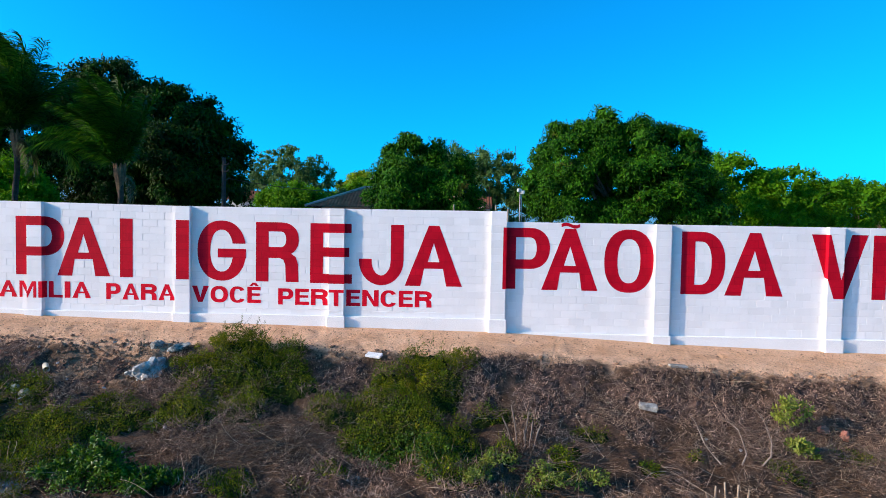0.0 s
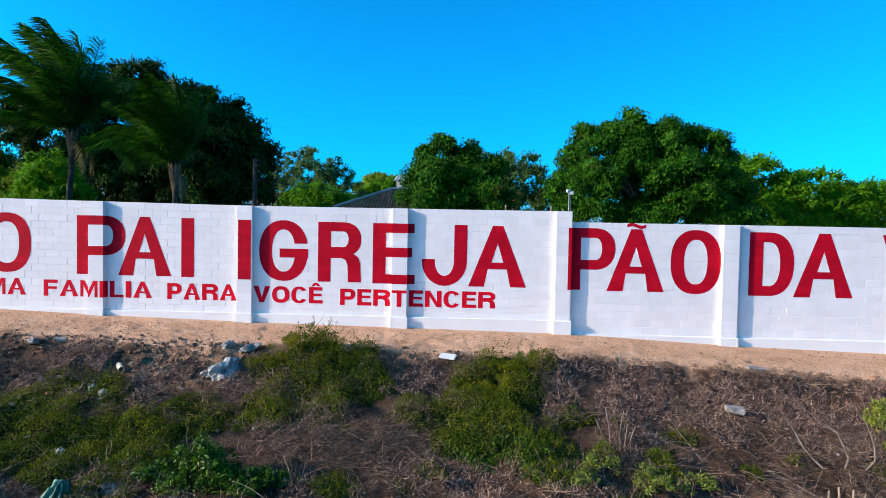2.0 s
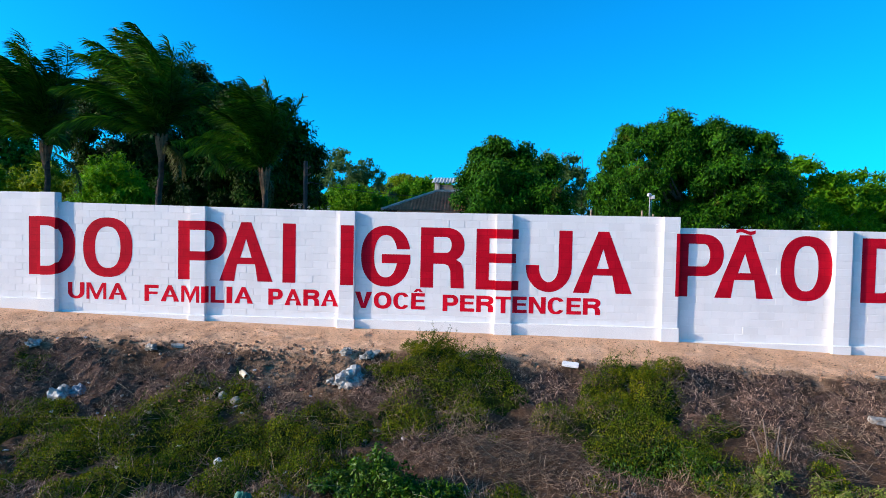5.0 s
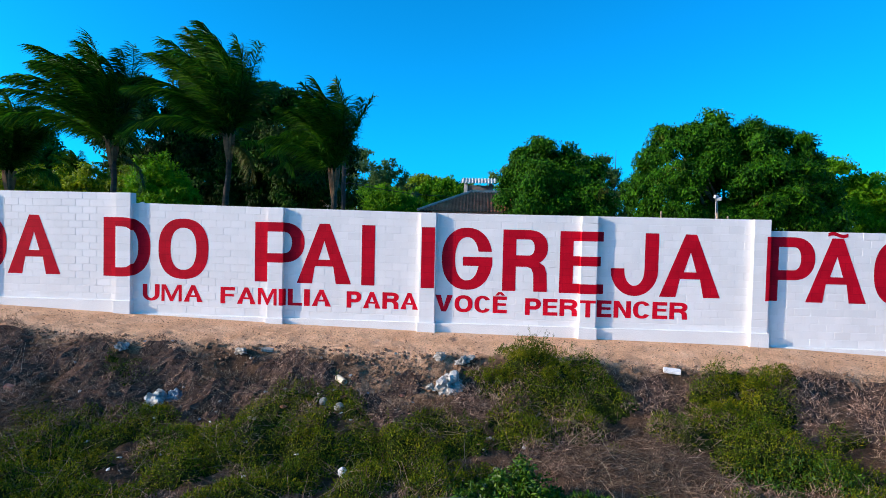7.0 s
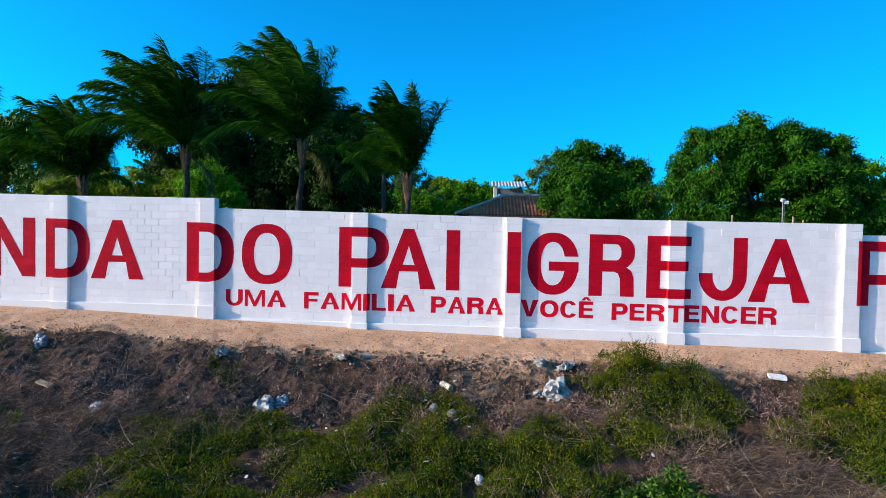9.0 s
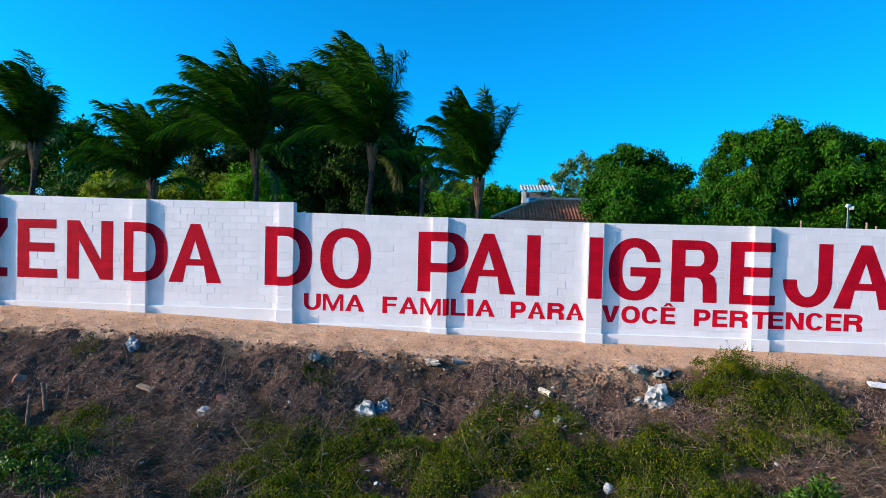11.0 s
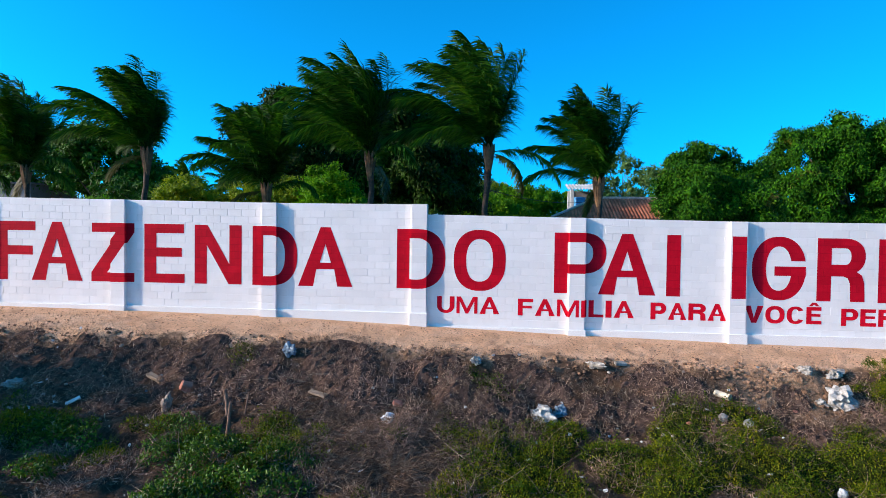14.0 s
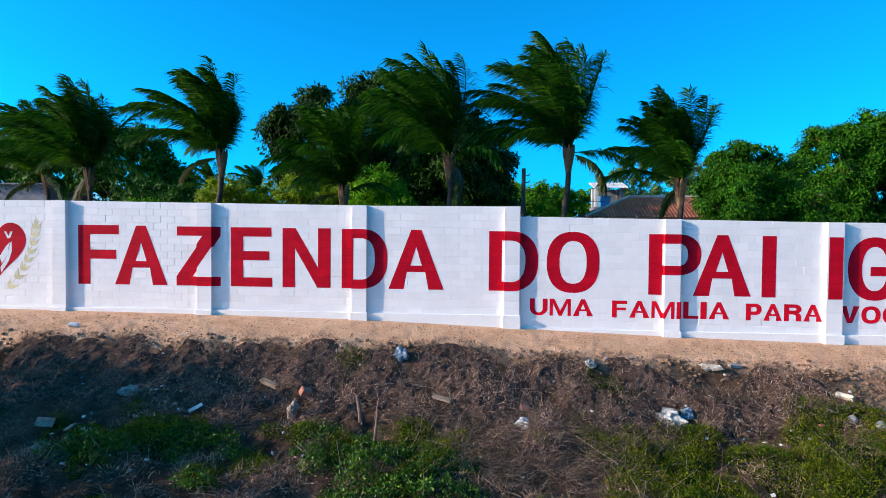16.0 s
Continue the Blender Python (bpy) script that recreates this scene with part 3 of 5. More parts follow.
def paint_sheet(shapes, x0, z0, scale_z, off=0.0013):
    """A thin coat of paint that follows the wall's face and steps over the pilasters."""
    from mathutils.geometry import tessellate_polygon
    bm = bmesh.new()
    for loops in shapes:
        pts = [Vector((x0 + x * scale_z, 0, z0 + z * scale_z)) for loop in loops for x, z in loop]
        flat = [[Vector((x * scale_z, z * scale_z, 0)) for x, z in loop] for loop in loops]
        vs = [bm.verts.new(p) for p in pts]
        for tri in tessellate_polygon(flat):
            if len(set(tri)) == 3:
                bm.faces.new([vs[i] for i in tri])
    xs = [v.co.x for v in bm.verts]
    lo, hi = min(xs), max(xs)
    y = FACE - off
    for right in EDGES:
        left = right - PILASTER
        for cut in (left - 0.010, left - 0.005, right + 0.005, right + 0.010):
            if lo < cut < hi:
                bmesh.ops.bisect_plane(bm, geom=bm.verts[:] + bm.edges[:] + bm.faces[:], plane_co=(cut, 0, 0), plane_no=(1, 0, 0))
    for v in bm.verts:
        v.co.y = y
        for right in EDGES:
            if right - PILASTER - 0.0055 <= v.co.x <= right + 0.0055:
                v.co.y = y - PROUD
    bmesh.ops.triangulate(bm, faces=bm.faces)
    bmesh.ops.recalc_face_normals(bm, faces=bm.faces)
    uv = bm.loops.layers.uv.new("blocks")
    for f in bm.faces:
        x = f.calc_center_median().x
        k = next(i for i, e in enumerate(EDGES) if x < e + 0.008)
        top = section((EDGES[k - 1] + EDGES[k]) / 2)[0]
        start = EDGES[k - 1] + 0.105 + (0.2 if round(top / COURSE) % 2 else 0.0)
        on_pilaster = x > EDGES[k] - PILASTER
        for lp in f.loops:
            lp[uv].uv = ((0.1 if on_pilaster else lp.vert.co.x - start), top + rise(lp.vert.co.x) - lp.vert.co.z)
    if sum(f.normal.y for f in bm.faces) > 0:
        bmesh.ops.reverse_faces(bm, faces=bm.faces)
    return bm


TEXT_X = (-27, -15, -6.6, 1.6, 11.5)
TEXT_LO = (1.205, 1.195, 1.112, 1.035, 0.925)
TEXT_HI = (2.865, 2.785, 2.70, 2.66, 2.61)
WORDS = (
    (("F", -27.36, -26.16), ("A", -26.28, -24.75), ("Z", -24.49, -23.22), ("E", -22.93, -21.76), ("N", -21.47, -20.13), ("D", -19.82, -18.56), ("A", -18.53, -17.03)),
    (("D", -15.82, -14.51), ("O", -14.29, -12.91)),
    (("P", -11.64, -10.3), ("A", -10.5, -9.04), ("I", -8.77, -8.42)),
    (("I", -7.18, -6.83), ("G", -6.65, -5.33), ("R", -5.06, -3.9), ("E", -3.59, -2.46), ("J", -2.28, -1.08), ("A", -1.04, 0.49)),
    (("P", 1.56, 2.81), ("Ã", 2.6, 4.09), ("O", 4.25, 5.545)),
    (("D", 6.27, 7.42), ("A", 7.42, 8.94)),
    (("V", 9.64, 11.1), ("I", 11.24, 11.6)),
)
LOW_WORDS = (("UMA", -14.72, -13.06, 0.555, 1.005), ("FAMILIA", -12.57, -9.57, 0.54, 0.985), ("PARA", -9.15, -7.25, 0.525, 0.962), ("VOCÊ", -6.8, -4.92, 0.503, 0.94), ("PERTENCER", -4.45, -0.31, 0.478, 0.916))
WIDTHS = {"I": 0.275, "E": 0.72, "F": 0.7, "L": 0.68, "M": 0.98, "A": 0.92, "Ã": 0.92, "V": 0.9, "C": 0.84, "O": 0.92, "Ê": 0.72, "P": 0.78, "R": 0.86, "T": 0.76, "N": 0.84, "U": 0.82}


def build_lettering():
    global S, B
    S, B = 0.215, 0.155
    for word in WORDS:
        thing = tagged(new("painted_word"), "large red painted capital lettering on the white wall", "lettering", "words painted on the wall")
        for c, x0, x1 in word:
            z0, z1 = float(np.interp((x0 + x1) / 2, TEXT_X, TEXT_LO)), float(np.interp((x0 + x1) / 2, TEXT_X, TEXT_HI))
            h = z1 - z0
            part("letter", paint_sheet(glyph(c, (x1 - x0) / h), x0, z0, h), M_RED, thing)
    S, B = 0.285, 0.205
    for text, x0, x1, z0, z1 in LOW_WORDS:
        thing = tagged(new("painted_word"), "small bright red painted capital lettering on the white wall", "lettering", "words of the lower line")
        h = z1 - z0
        gap = 0.095
        total = sum(WIDTHS[c] for c in text) + gap * (len(text) - 1)
        k, x = (x1 - x0) / (total * h), x0
        for c in text:
            part("letter", paint_sheet(glyph(c, WIDTHS[c] * k), x, z0, h), M_REDLOW, thing)
            x += (WIDTHS[c] + gap) * k * h


def build_emblem():
    """A red heart with plain white shapes on it and a branch of golden leaves beside it."""
    thing = tagged(new("painted_emblem"), "red painted heart with white shapes and a golden leafy branch", "emblem")
    cx, cz = -29.58, 2.2
    heart = []
    for k in range(64):
        a = 2 * math.pi * k / 64
        heart.append((cx + 0.056 * 16 * math.sin(a) ** 3, cz + 0.06 * (13 * math.cos(a) - 5 * math.cos(2 * a) - 2 * math.cos(3 * a) - math.cos(4 * a))))
    part("heart", paint_sheet([[heart]], -0.23, 0, 1), M_RED, thing)
    wing = [[[(cx + 0.1, cz - 0.25), (cx + 0.3, cz + 0.05), (cx + 0.42, cz + 0.16), (cx + 0.36, cz - 0.02), (cx + 0.34, cz - 0.2), (cx + 0.16, cz - 0.45)]],
            [[(cx + 0.38, cz + 0.0), (cx + 0.46, cz + 0.2), (cx + 0.47, cz - 0.1), (cx + 0.36, cz - 0.4), (cx + 0.14, cz - 0.72), (cx + 0.12, cz - 0.56), (cx + 0.33, cz - 0.22)]]]
    part("white_shape", paint_sheet(wing, -0.23, 0, 1, 0.0022), M_WHITEPAINT, thing)
    part("bar", paint_sheet([[[(cx + 0.24, cz + 0.46), (cx + 0.34, cz + 0.27), (cx + 0.42, cz + 0.27), (cx + 0.50, cz + 0.46), (cx + 0.43, cz + 0.46), (cx + 0.375, cz + 0.33), (cx + 0.31, cz + 0.46)]]], -0.23, 0, 1, 0.0022), M_WHITEPAINT, thing)
    stem = [(-29.5, 1.02), (-29.2, 1.37), (-28.98, 1.68), (-28.84, 1.98), (-28.72, 2.3), (-28.65, 2.6), (-28.62, 2.82)]
    part("stem", paint_sheet([[[(x - 0.014, z) for x, z in stem] + [(x + 0.014, z + 0.01) for x, z in stem[::-1]]]], 0, 0, 1), M_GOLD, thing)

    def grain(x, z, ang, ln, wd):
        """A pointed ear with a thin awn at its tip."""
        c, s = math.cos(radians(ang)), math.sin(radians(ang))
        side = [(t * ln, wd * math.sin(math.pi * t ** 0.75)) for t in np.linspace(0, 1, 9)[:-1]] + [(ln * 0.98, 0.008)]
        pts = side + [(ln * 1.5, 0.03)] + [(u, -v) for u, v in side[::-1][:-1]]
        return [[(x + c * u - s * v, z + s * u + c * v) for u, v in pts]]
    xs, zs, ts = [q[0] for q in stem], [q[1] for q in stem], np.linspace(0, 1, len(stem))
    for k in range(8):
        t = 0.02 + 0.88 * k / 7
        x, z = float(np.interp(t, ts, xs)), float(np.interp(t, ts, zs))
        for ang, ln in ((12 + 42 * t, 0.33 - 0.06 * t), (72 + 44 * t, 0.26 - 0.02 * t)):
            part("leaf", paint_sheet([grain(x, z, ang, ln, 0.055)], 0, 0, 1, 0.0015 + 0.0005 * (ang > 60)), M_GOLD, thing)
    part("leaf", paint_sheet([grain(-28.62, 2.8, 88, 0.26, 0.06)], 0, 0, 1, 0.0025), M_GOLD, thing)


# ---- trees ----
def inner_leaves(c, r, per, leaf_size, rng):
    """Oversized leaf planes added inside each clump to block light and deepen its shade."""
    n = len(c) * per
    ci = np.repeat(np.arange(len(c)), per)
    q = unit(rng.normal(size=(n, 3)))
    along, ln = unit(rng.normal(size=(n, 3))), r[ci] * rng.uniform(0.7, 1.0, n)
    return c[ci] + q * (r[ci] * rng.uniform(0.0, 0.4, n))[:, None] - along * ln[:, None] * 0.5, along, ln, ln * 0.7, rng


def build_tree(name, label, x, y, crown, clump, leaves, leaf_size, material, seed, trunk=0.35, droop=0.5, fill=0.35, category="tree", group="", limbs=True, core=14):
    """crown: ellipsoids (dx, dy, z, rx, ry, rz). clump: (how many, radius). leaves: per clump."""
    rng = np.random.default_rng(seed)
    leaves, leaf_size = int(leaves * 0.88), (leaf_size[0] * 1.06, leaf_size[1] * 1.06)
    base = ground_z(x, y, False)
    thing = tagged(new(name), label, category, group)
    thing.location = (x, y, base)
    count, radius = clump
    vol = np.array([e[3] * e[4] + e[3] * e[5] for e in crown])
    which = rng.choice(len(crown), count, p=vol / vol.sum())
    e = np.array(crown, float)[which]
    d = unit(rng.normal(size=(count, 3)))
    d[:, 2] = np.where(d[:, 2] < -0.45, -d[:, 2], d[:, 2])
    depth = np.where(rng.random(count) < fill, rng.uniform(0.5, 0.88, count), rng.uniform(0.86, 1.1, count))[:, None]
    c = e[:, :3] + d * e[:, 3:] * depth
    r = radius * rng.uniform(0.55, 1.35, count)
    n = count * leaves
    ci = np.repeat(np.arange(count), leaves)
    q = unit(rng.normal(size=(n, 3)) + 0.7 * d[ci] + np.array([0, 0, 0.3]))
    pos = c[ci] + q * (r[ci] * rng.uniform(0.7, 1.0, n))[:, None] * np.array([1, 1, 0.85])
    along = rng.normal(scale=0.5, size=(n, 3)) + q * 0.3 + np.array([0, 0, -1.3 * droop])
    pos[:, 2] = np.maximum(pos[:, 2], 0.15)
    ln, wd = leaf_size[0] * rng.uniform(0.6, 1.25, n), leaf_size[1] * rng.uniform(0.7, 1.2, n)
    me = leaf_mesh("crown", pos, along, ln, wd, rng, facing=q)
    if core:
        inner = leaf_mesh("inner", *inner_leaves(c, r, core, leaf_size, rng))
        part("inner_shade_fill", inner, material, thing)
    part("crown", me, material, thing)
    if limbs:
        top = max(k[2] for k in crown)
        bms = [tube([(0, 0, -0.15), (0.06 * trunk, 0, top * 0.25), (0.3 * trunk, 0.1, top * 0.55)], (trunk * 1.25, trunk, trunk * 0.7), 10)]
        for k in range(min(26, max(5, count // 12))):
            t = c[rng.integers(count)] * 0.93
            s = Vector((0.15 * trunk, 0.05, top * rng.uniform(0.22, 0.52)))
            m = (s + Vector(t)) / 2 + Vector(rng.normal(scale=min(0.3, top * 0.06), size=3))
            bms.append(tube([s, m, t], (trunk * 0.4, trunk * 0.22, trunk * 0.07), 6))
        part("trunk", merge(*bms), M_BARK, thing)
    return thing


WIND = np.array([-1.0, 0.1, 0.05])


def frond_mesh(start, azimuth, rise, length, rng, droop=0.5, blow=0.5, pairs=96):
    """A feather leaf: a bent midrib and two rows of narrow leaflets swept by the wind."""
    steps = 16
    d = np.array([math.cos(azimuth) * math.cos(rise), math.sin(azimuth) * math.cos(rise), math.sin(rise)])
    p, pts, dirs = np.array(start, float), [], []
    for k in range(steps + 1):
        pts.append(p.copy())
        dirs.append(d.copy())
        t = k / steps
        d = unit(d + (WIND * blow * (0.35 + 0.9 * t) + np.array([0, 0, -droop]) * t * 1.6) * (3.2 / steps))
        p = p + d * length / steps
    pts, dirs = np.array(pts), np.array(dirs)
    t = np.linspace(0.12, 0.99, pairs)
    at = np.stack([np.interp(t, np.linspace(0, 1, steps + 1), pts[:, i]) for i in range(3)], 1)
    dr = unit(np.stack([np.interp(t, np.linspace(0, 1, steps + 1), dirs[:, i]) for i in range(3)], 1))
    side = unit(np.cross(dr, np.array([0.05, 0.02, 1.0])))
    verts, faces = [], []
    size = 0.8 * length / 3.2 * np.sin(np.pi * (0.12 + 0.80 * t)) ** 0.6
    for sg in (-1, 1):
        jit = rng.normal(scale=0.12, size=(pairs, 3))
        go = unit(dr * 0.6 + side * sg * 0.5 + WIND * blow * 0.9 + np.array([0, 0, -0.28]) + jit)
        tip = unit(go + WIND * blow * 1.1 + np.array([0, 0, -0.9 * droop - 0.15]))
        wd = unit(np.cross(go, side + 0.3)) * 0.014
        ln = size[:, None] * rng.uniform(0.8, 1.15, (pairs, 1))
        a, m, b = at, at + go * ln * 0.5, at + go * ln * 0.5 + tip * ln * 0.5
        verts.append(np.stack([a - wd * 0.6, a + wd * 0.6, m + wd, m - wd, b], 1))
    v = np.concatenate(verts)
    n = len(v)
    i = np.arange(n * 5).reshape(n, 5)
    quads = np.concatenate([i[:, [0, 1, 2, 3]]])
    tips = np.stack([i[:, 3], i[:, 2], i[:, 4], i[:, 4]], 1)
    rib = strand_rib(pts, 0.028 * length / 3.2)
    me = bpy.data.meshes.new("frond")
    allv = np.concatenate([v.reshape(-1, 3), rib[0]])
    fl = quads.tolist() + tips[:, :3].tolist() + (rib[1] + n * 5).tolist()
    me.from_pydata(allv.tolist(), [], fl)
    return me


def strand_rib(pts, r):
    v, f = [], []
    for k, p in enumerate(pts):
        w = r * (1 - 0.8 * k / len(pts))
        v += [p + np.array([w, 0, 0]), p + np.array([-w * 0.5, w, 0]), p + np.array([-w * 0.5, -w, w])]
    for k in range(len(pts) - 1):
        for j in range(3):
            f.append((3 * k + j, 3 * k + (j + 1) % 3, 3 * k + 3 + (j + 1) % 3, 3 * k + 3 + j))
    return np.array(v), np.array(f)


def build_palm(x, y, crown_z, length, seed, lean=0.0, fronds=44, dry=1, wind=1.0, arched=2, label="wind-blown coconut palm behind the white wall"):
    rng = np.random.default_rng(seed)
    base = ground_z(x, y, False)
    palm = tagged(new("coconut_palm"), label, "palm tree", "coconut palms behind the wall")
    palm.location = (x, y, base)
    h = crown_z - base
    pts = [(lean * (k / 10) ** 2 + 0.03 * math.sin(k * 1.7), 0.02 * math.cos(k), h * k / 10 - 0.1) for k in range(11)]
    rad = [0.105 - 0.03 * (k / 10) + 0.007 * (k % 2) + (0.05 if k == 0 else 0) for k in range(11)]
    smooth(part("trunk", tube(pts, rad, 10), M_PALMBARK, palm))
    top = np.array(pts[-1])
    husk = merge(*[tube([top + np.array((0, 0, -0.6)), top + np.array((0.12 * math.cos(a), 0.12 * math.sin(a), 0.05)), top + np.array((0.17 * math.cos(a), 0.17 * math.sin(a), 0.28))], (0.08, 0.07, 0.02), 5) for a in np.linspace(0, 5.4, 8)])
    part("husk", husk, M_HUSK, palm)
    for k in range(fronds):
        az = 2.4 * k + rng.normal(0, 0.3)
        windward = math.cos(az) > 0.0
        low = 30 if windward else 58
        rise = radians(87 - low * (k / fronds) ** 1.2 + rng.normal(0, 5))
        ln = length * rng.uniform(0.85, 1.1) * (0.9 if windward else 1.0)
        blow = wind * (rng.uniform(0.2, 0.5) if windward else rng.uniform(0.08, 0.3))
        part("frond", frond_mesh(top + np.array((0, 0, 0.12)), az, rise, ln, rng, droop=0.2 + 0.3 * k / fronds + rng.uniform(0, 0.14), blow=blow), M_PALM, palm)
    for k in range(arched):
        part("frond", frond_mesh(top, rng.uniform(-0.9, 0.3), radians(rng.uniform(5, 35)), length * rng.uniform(0.6, 0.8), rng, droop=0.75, blow=0.05), M_PALM, palm)
    for k in range(dry):
        az = rng.uniform(0, 6.28)
        part("frond", frond_mesh(top, az, radians(rng.uniform(-25, 5)), length * 0.55, rng, droop=0.9, blow=0.3), M_PALMDRY, palm, "yellowing drooping frond")
    return palm


def build_trees():
    # the last crown lobe is added, hidden in the outline, to shade the house roof
    build_tree("mango_tree", "large dark dense mango tree behind the palms", -20.8, 36.8,
               [(-5.6, -2.5, 7.3, 3.2, 2.6, 3.7), (-1.8, 0, 8.6, 2.9, 3.0, 3.7), (1.9, 0.3, 7.5, 3.0, 2.8, 3.2), (3.9, 0.5, 5.6, 2.6, 2.9, 3.4), (-3, -1.5, 3.9, 5.8, 2.9, 3.3), (2.2, 0, 3.5, 4.2, 2.9, 3.1), (2.7, -2.9, 4.6, 2.3, 2.3, 3.1)],
               (600, 0.95), 190, (0.27, 0.105), M_MANGOSHADE, 11, 0.5, fill=0.45, core=18)
    build_tree("mango_tree", "large rounded leafy mango tree", 12.4, 42.0,
               [(-1.5, 0, 9.2, 1.6, 2.2, 2.1), (0.7, 0, 8.4, 2.4, 2.6, 2.3), (-4.0, 0, 7.6, 2.2, 2.6, 2.8), (-5.2, -0.5, 5.4, 1.9, 2.6, 2.6), (3.0, 0.3, 7.6, 2.6, 3.0, 2.6), (4.3, 0, 6.0, 2.4, 2.8, 2.6), (0, -1.2, 5.0, 5.8, 3.6, 3.6), (2, -1.2, 3, 5.2, 3.4, 2.6)],
               (520, 0.88), 250, (0.22, 0.09), M_MANGO, 12, 0.5, fill=0.3, core=24)
    build_tree("mango_tree", "small bushy mango tree with a few pinkish shoots", -1.7, 30.8,
               [(-0.5, 0, 5.5, 1.7, 2.0, 1.9), (-1.3, -0.3, 3.9, 1.7, 2.1, 2.4), (1.3, 0, 4.5, 1.8, 2.0, 1.9), (0.3, -0.4, 2.3, 2.7, 1.9, 2.0)],
               (270, 0.6), 210, (0.19, 0.075), M_MANGO, 13, 0.25, core=18)
    build_tree("broadleaf_tree", "sparse grey-green tree far behind the wall", -18.5, 64,
               [(0, 0, 7.2, 4.6, 3.5, 3.2), (-2.5, 0, 5.5, 3.5, 3, 2.6), (3, 0, 5.8, 3, 3, 2.6)], (260, 0.5), 50, (0.3, 0.14), M_GREY, 14, 0.28, 0.2)
    build_tree("broadleaf_tree", "yellowish-green rounded tree far behind the wall", -13.6, 88,
               [(0, 0, 6, 4.6, 4, 3.9), (4, 0, 4.5, 4, 4, 3)], (420, 0.7), 60, (0.4, 0.2), M_YELLOW, 15, 0.3, 0.2)
    build_tree("broadleaf_tree", "bright green low tree behind the wall", -14.4, 50,
               [(0, 0, 3.4, 3.2, 3, 2.3), (2.4, 0, 2.8, 2.4, 2.6, 2)], (330, 0.55), 60, (0.26, 0.12), M_BRIGHT, 16, 0.2, 0.2)
    build_tree("broadleaf_tree", "green rounded tree beyond the water tower", -9.5, 72,
               [(0, 0, 4.6, 5.2, 4, 3.6), (-4, 0, 3.6, 4, 4, 2.6), (6, 0, 4.6, 5, 4, 3.2)], (480, 0.7), 60, (0.36, 0.18), M_BRIGHT, 17, 0.3, 0.2)
    build_tree("broadleaf_tree", "tall sparse olive-green tree beyond the water tower", -1.0, 61,
               [(0.8, 0, 9.0, 2.2, 2, 2.2), (-1.4, 0, 7.2, 2.2, 2, 2.0), (0.4, 0, 5.6, 3.0, 2.2, 2.4), (0, 0, 3.2, 3.2, 2.4, 2.4)], (210, 0.45), 50, (0.3, 0.13), M_GREY, 23, 0.2, 0.25)
    build_tree("broadleaf_tree", "thin grey-green tree beside the mango trees", 2.8, 46,
               [(0, 0, 6.2, 2.8, 2.2, 2.6), (-3, 0, 6, 2.4, 2, 2.4), (1.5, 0, 3.8, 3, 2, 2.6), (-2.5, 0, 3.6, 3, 2, 2.6)], (380, 0.5), 55, (0.26, 0.1), M_GREY, 18, 0.2, 0.25)
    build_tree("broadleaf_tree", "yellowish-green spreading tree behind the wall", 26, 52,
               [(-2, 0, 6.6, 4.4, 4, 3.2), (3.5, 0, 5.6, 5, 4, 3), (9, 0, 5, 5, 4, 2.6), (1, -1, 3.2, 8, 4, 3)], (620, 0.75), 65, (0.3, 0.13), M_BRIGHT, 19, 0.3, 0.25)
    build_tree("broadleaf_tree", "yellowish-green tree far along the wall", 42, 60,
               [(0, 0, 4.6, 7, 4, 3.2), (8, 0, 4, 6, 4, 2.8)], (420, 0.7), 60, (0.34, 0.15), M_BRIGHT, 20, 0.3, 0.25)
    build_tree("broadleaf_tree", "dark green tree behind the palms", -52, 54,
               [(0, 0, 7.6, 4.6, 4, 4.6), (4.6, 0, 5.2, 2.8, 3, 3.4), (-6, 0, 7.5, 5, 4, 4.4), (-13, 0, 6, 5, 4, 4)], (620, 0.95), 60, (0.36, 0.16), M_MANGODARK, 21, 0.4, 0.25)
    build_tree("broadleaf_tree", "low dark green tree behind the palms", -41, 47,
               [(0, 0, 3.2, 3.4, 3, 2.6), (4.5, 0, 2.6, 3.0, 3, 2.2), (-4, 0, 3.4, 3.4, 3, 2.8)], (260, 0.6), 70, (0.3, 0.13), M_MANGODARK, 22, 0.25, 0.25)
    for k, (x, y, z, w, mt) in enumerate(((-29.2, 27.5, 4.9, 1.9, M_YELLOW), (-26.2, 27.8, 5.0, 2.1, M_YELLOW), (-33, 26, 3.7, 2.0, M_BRIGHT), (-21.3, 25.9, 5.4, 1.6, M_BRIGHT), (-23.9, 28.2, 5.0, 1.5, M_YELLOW))):
        build_tree("shrub", "bright yellowish-green shrub just behind the wall", x, y,
                   [(0, 0, z * 0.55, w, 1.4, z * 0.42), (w * 0.5, 0, z * 0.42, w * 0.8, 1.3, z * 0.38)], (230, 0.36), 60, (0.16, 0.07), mt, 30 + k, 0.12, 0.2, category="shrub", group="shrubs behind the wall")
    for k, (x, y) in enumerate(((-38.4, 45), (-35.1, 46))):
        build_palm(x, y, 6.0, 2.6, 70 + k, 0.1, 18, 1, 1.0, 1, "small distant coconut palm")
    for k, (x, y, z, ln, lean, wind, arched) in enumerate(((-30.05, 17.6, 4.75, 3.2, 0.1, 1, 2), (-24.4, 15.5, 5.1, 3.0, 0.25, 1.1, 0), (-20.35, 15.6, 4.0, 2.7, 0.05, 0.7, 1), (-17.05, 15.7, 5.0, 3.4, 0.0, 1, 1), (-13.6, 15.8, 5.25, 3.6, 0.2, 0.9, 1), (-10.2, 15.7, 4.25, 2.8, 0.1, 0.8, 0), (-33.4, 20, 4.8, 3.3, 0.0, 1, 2))):
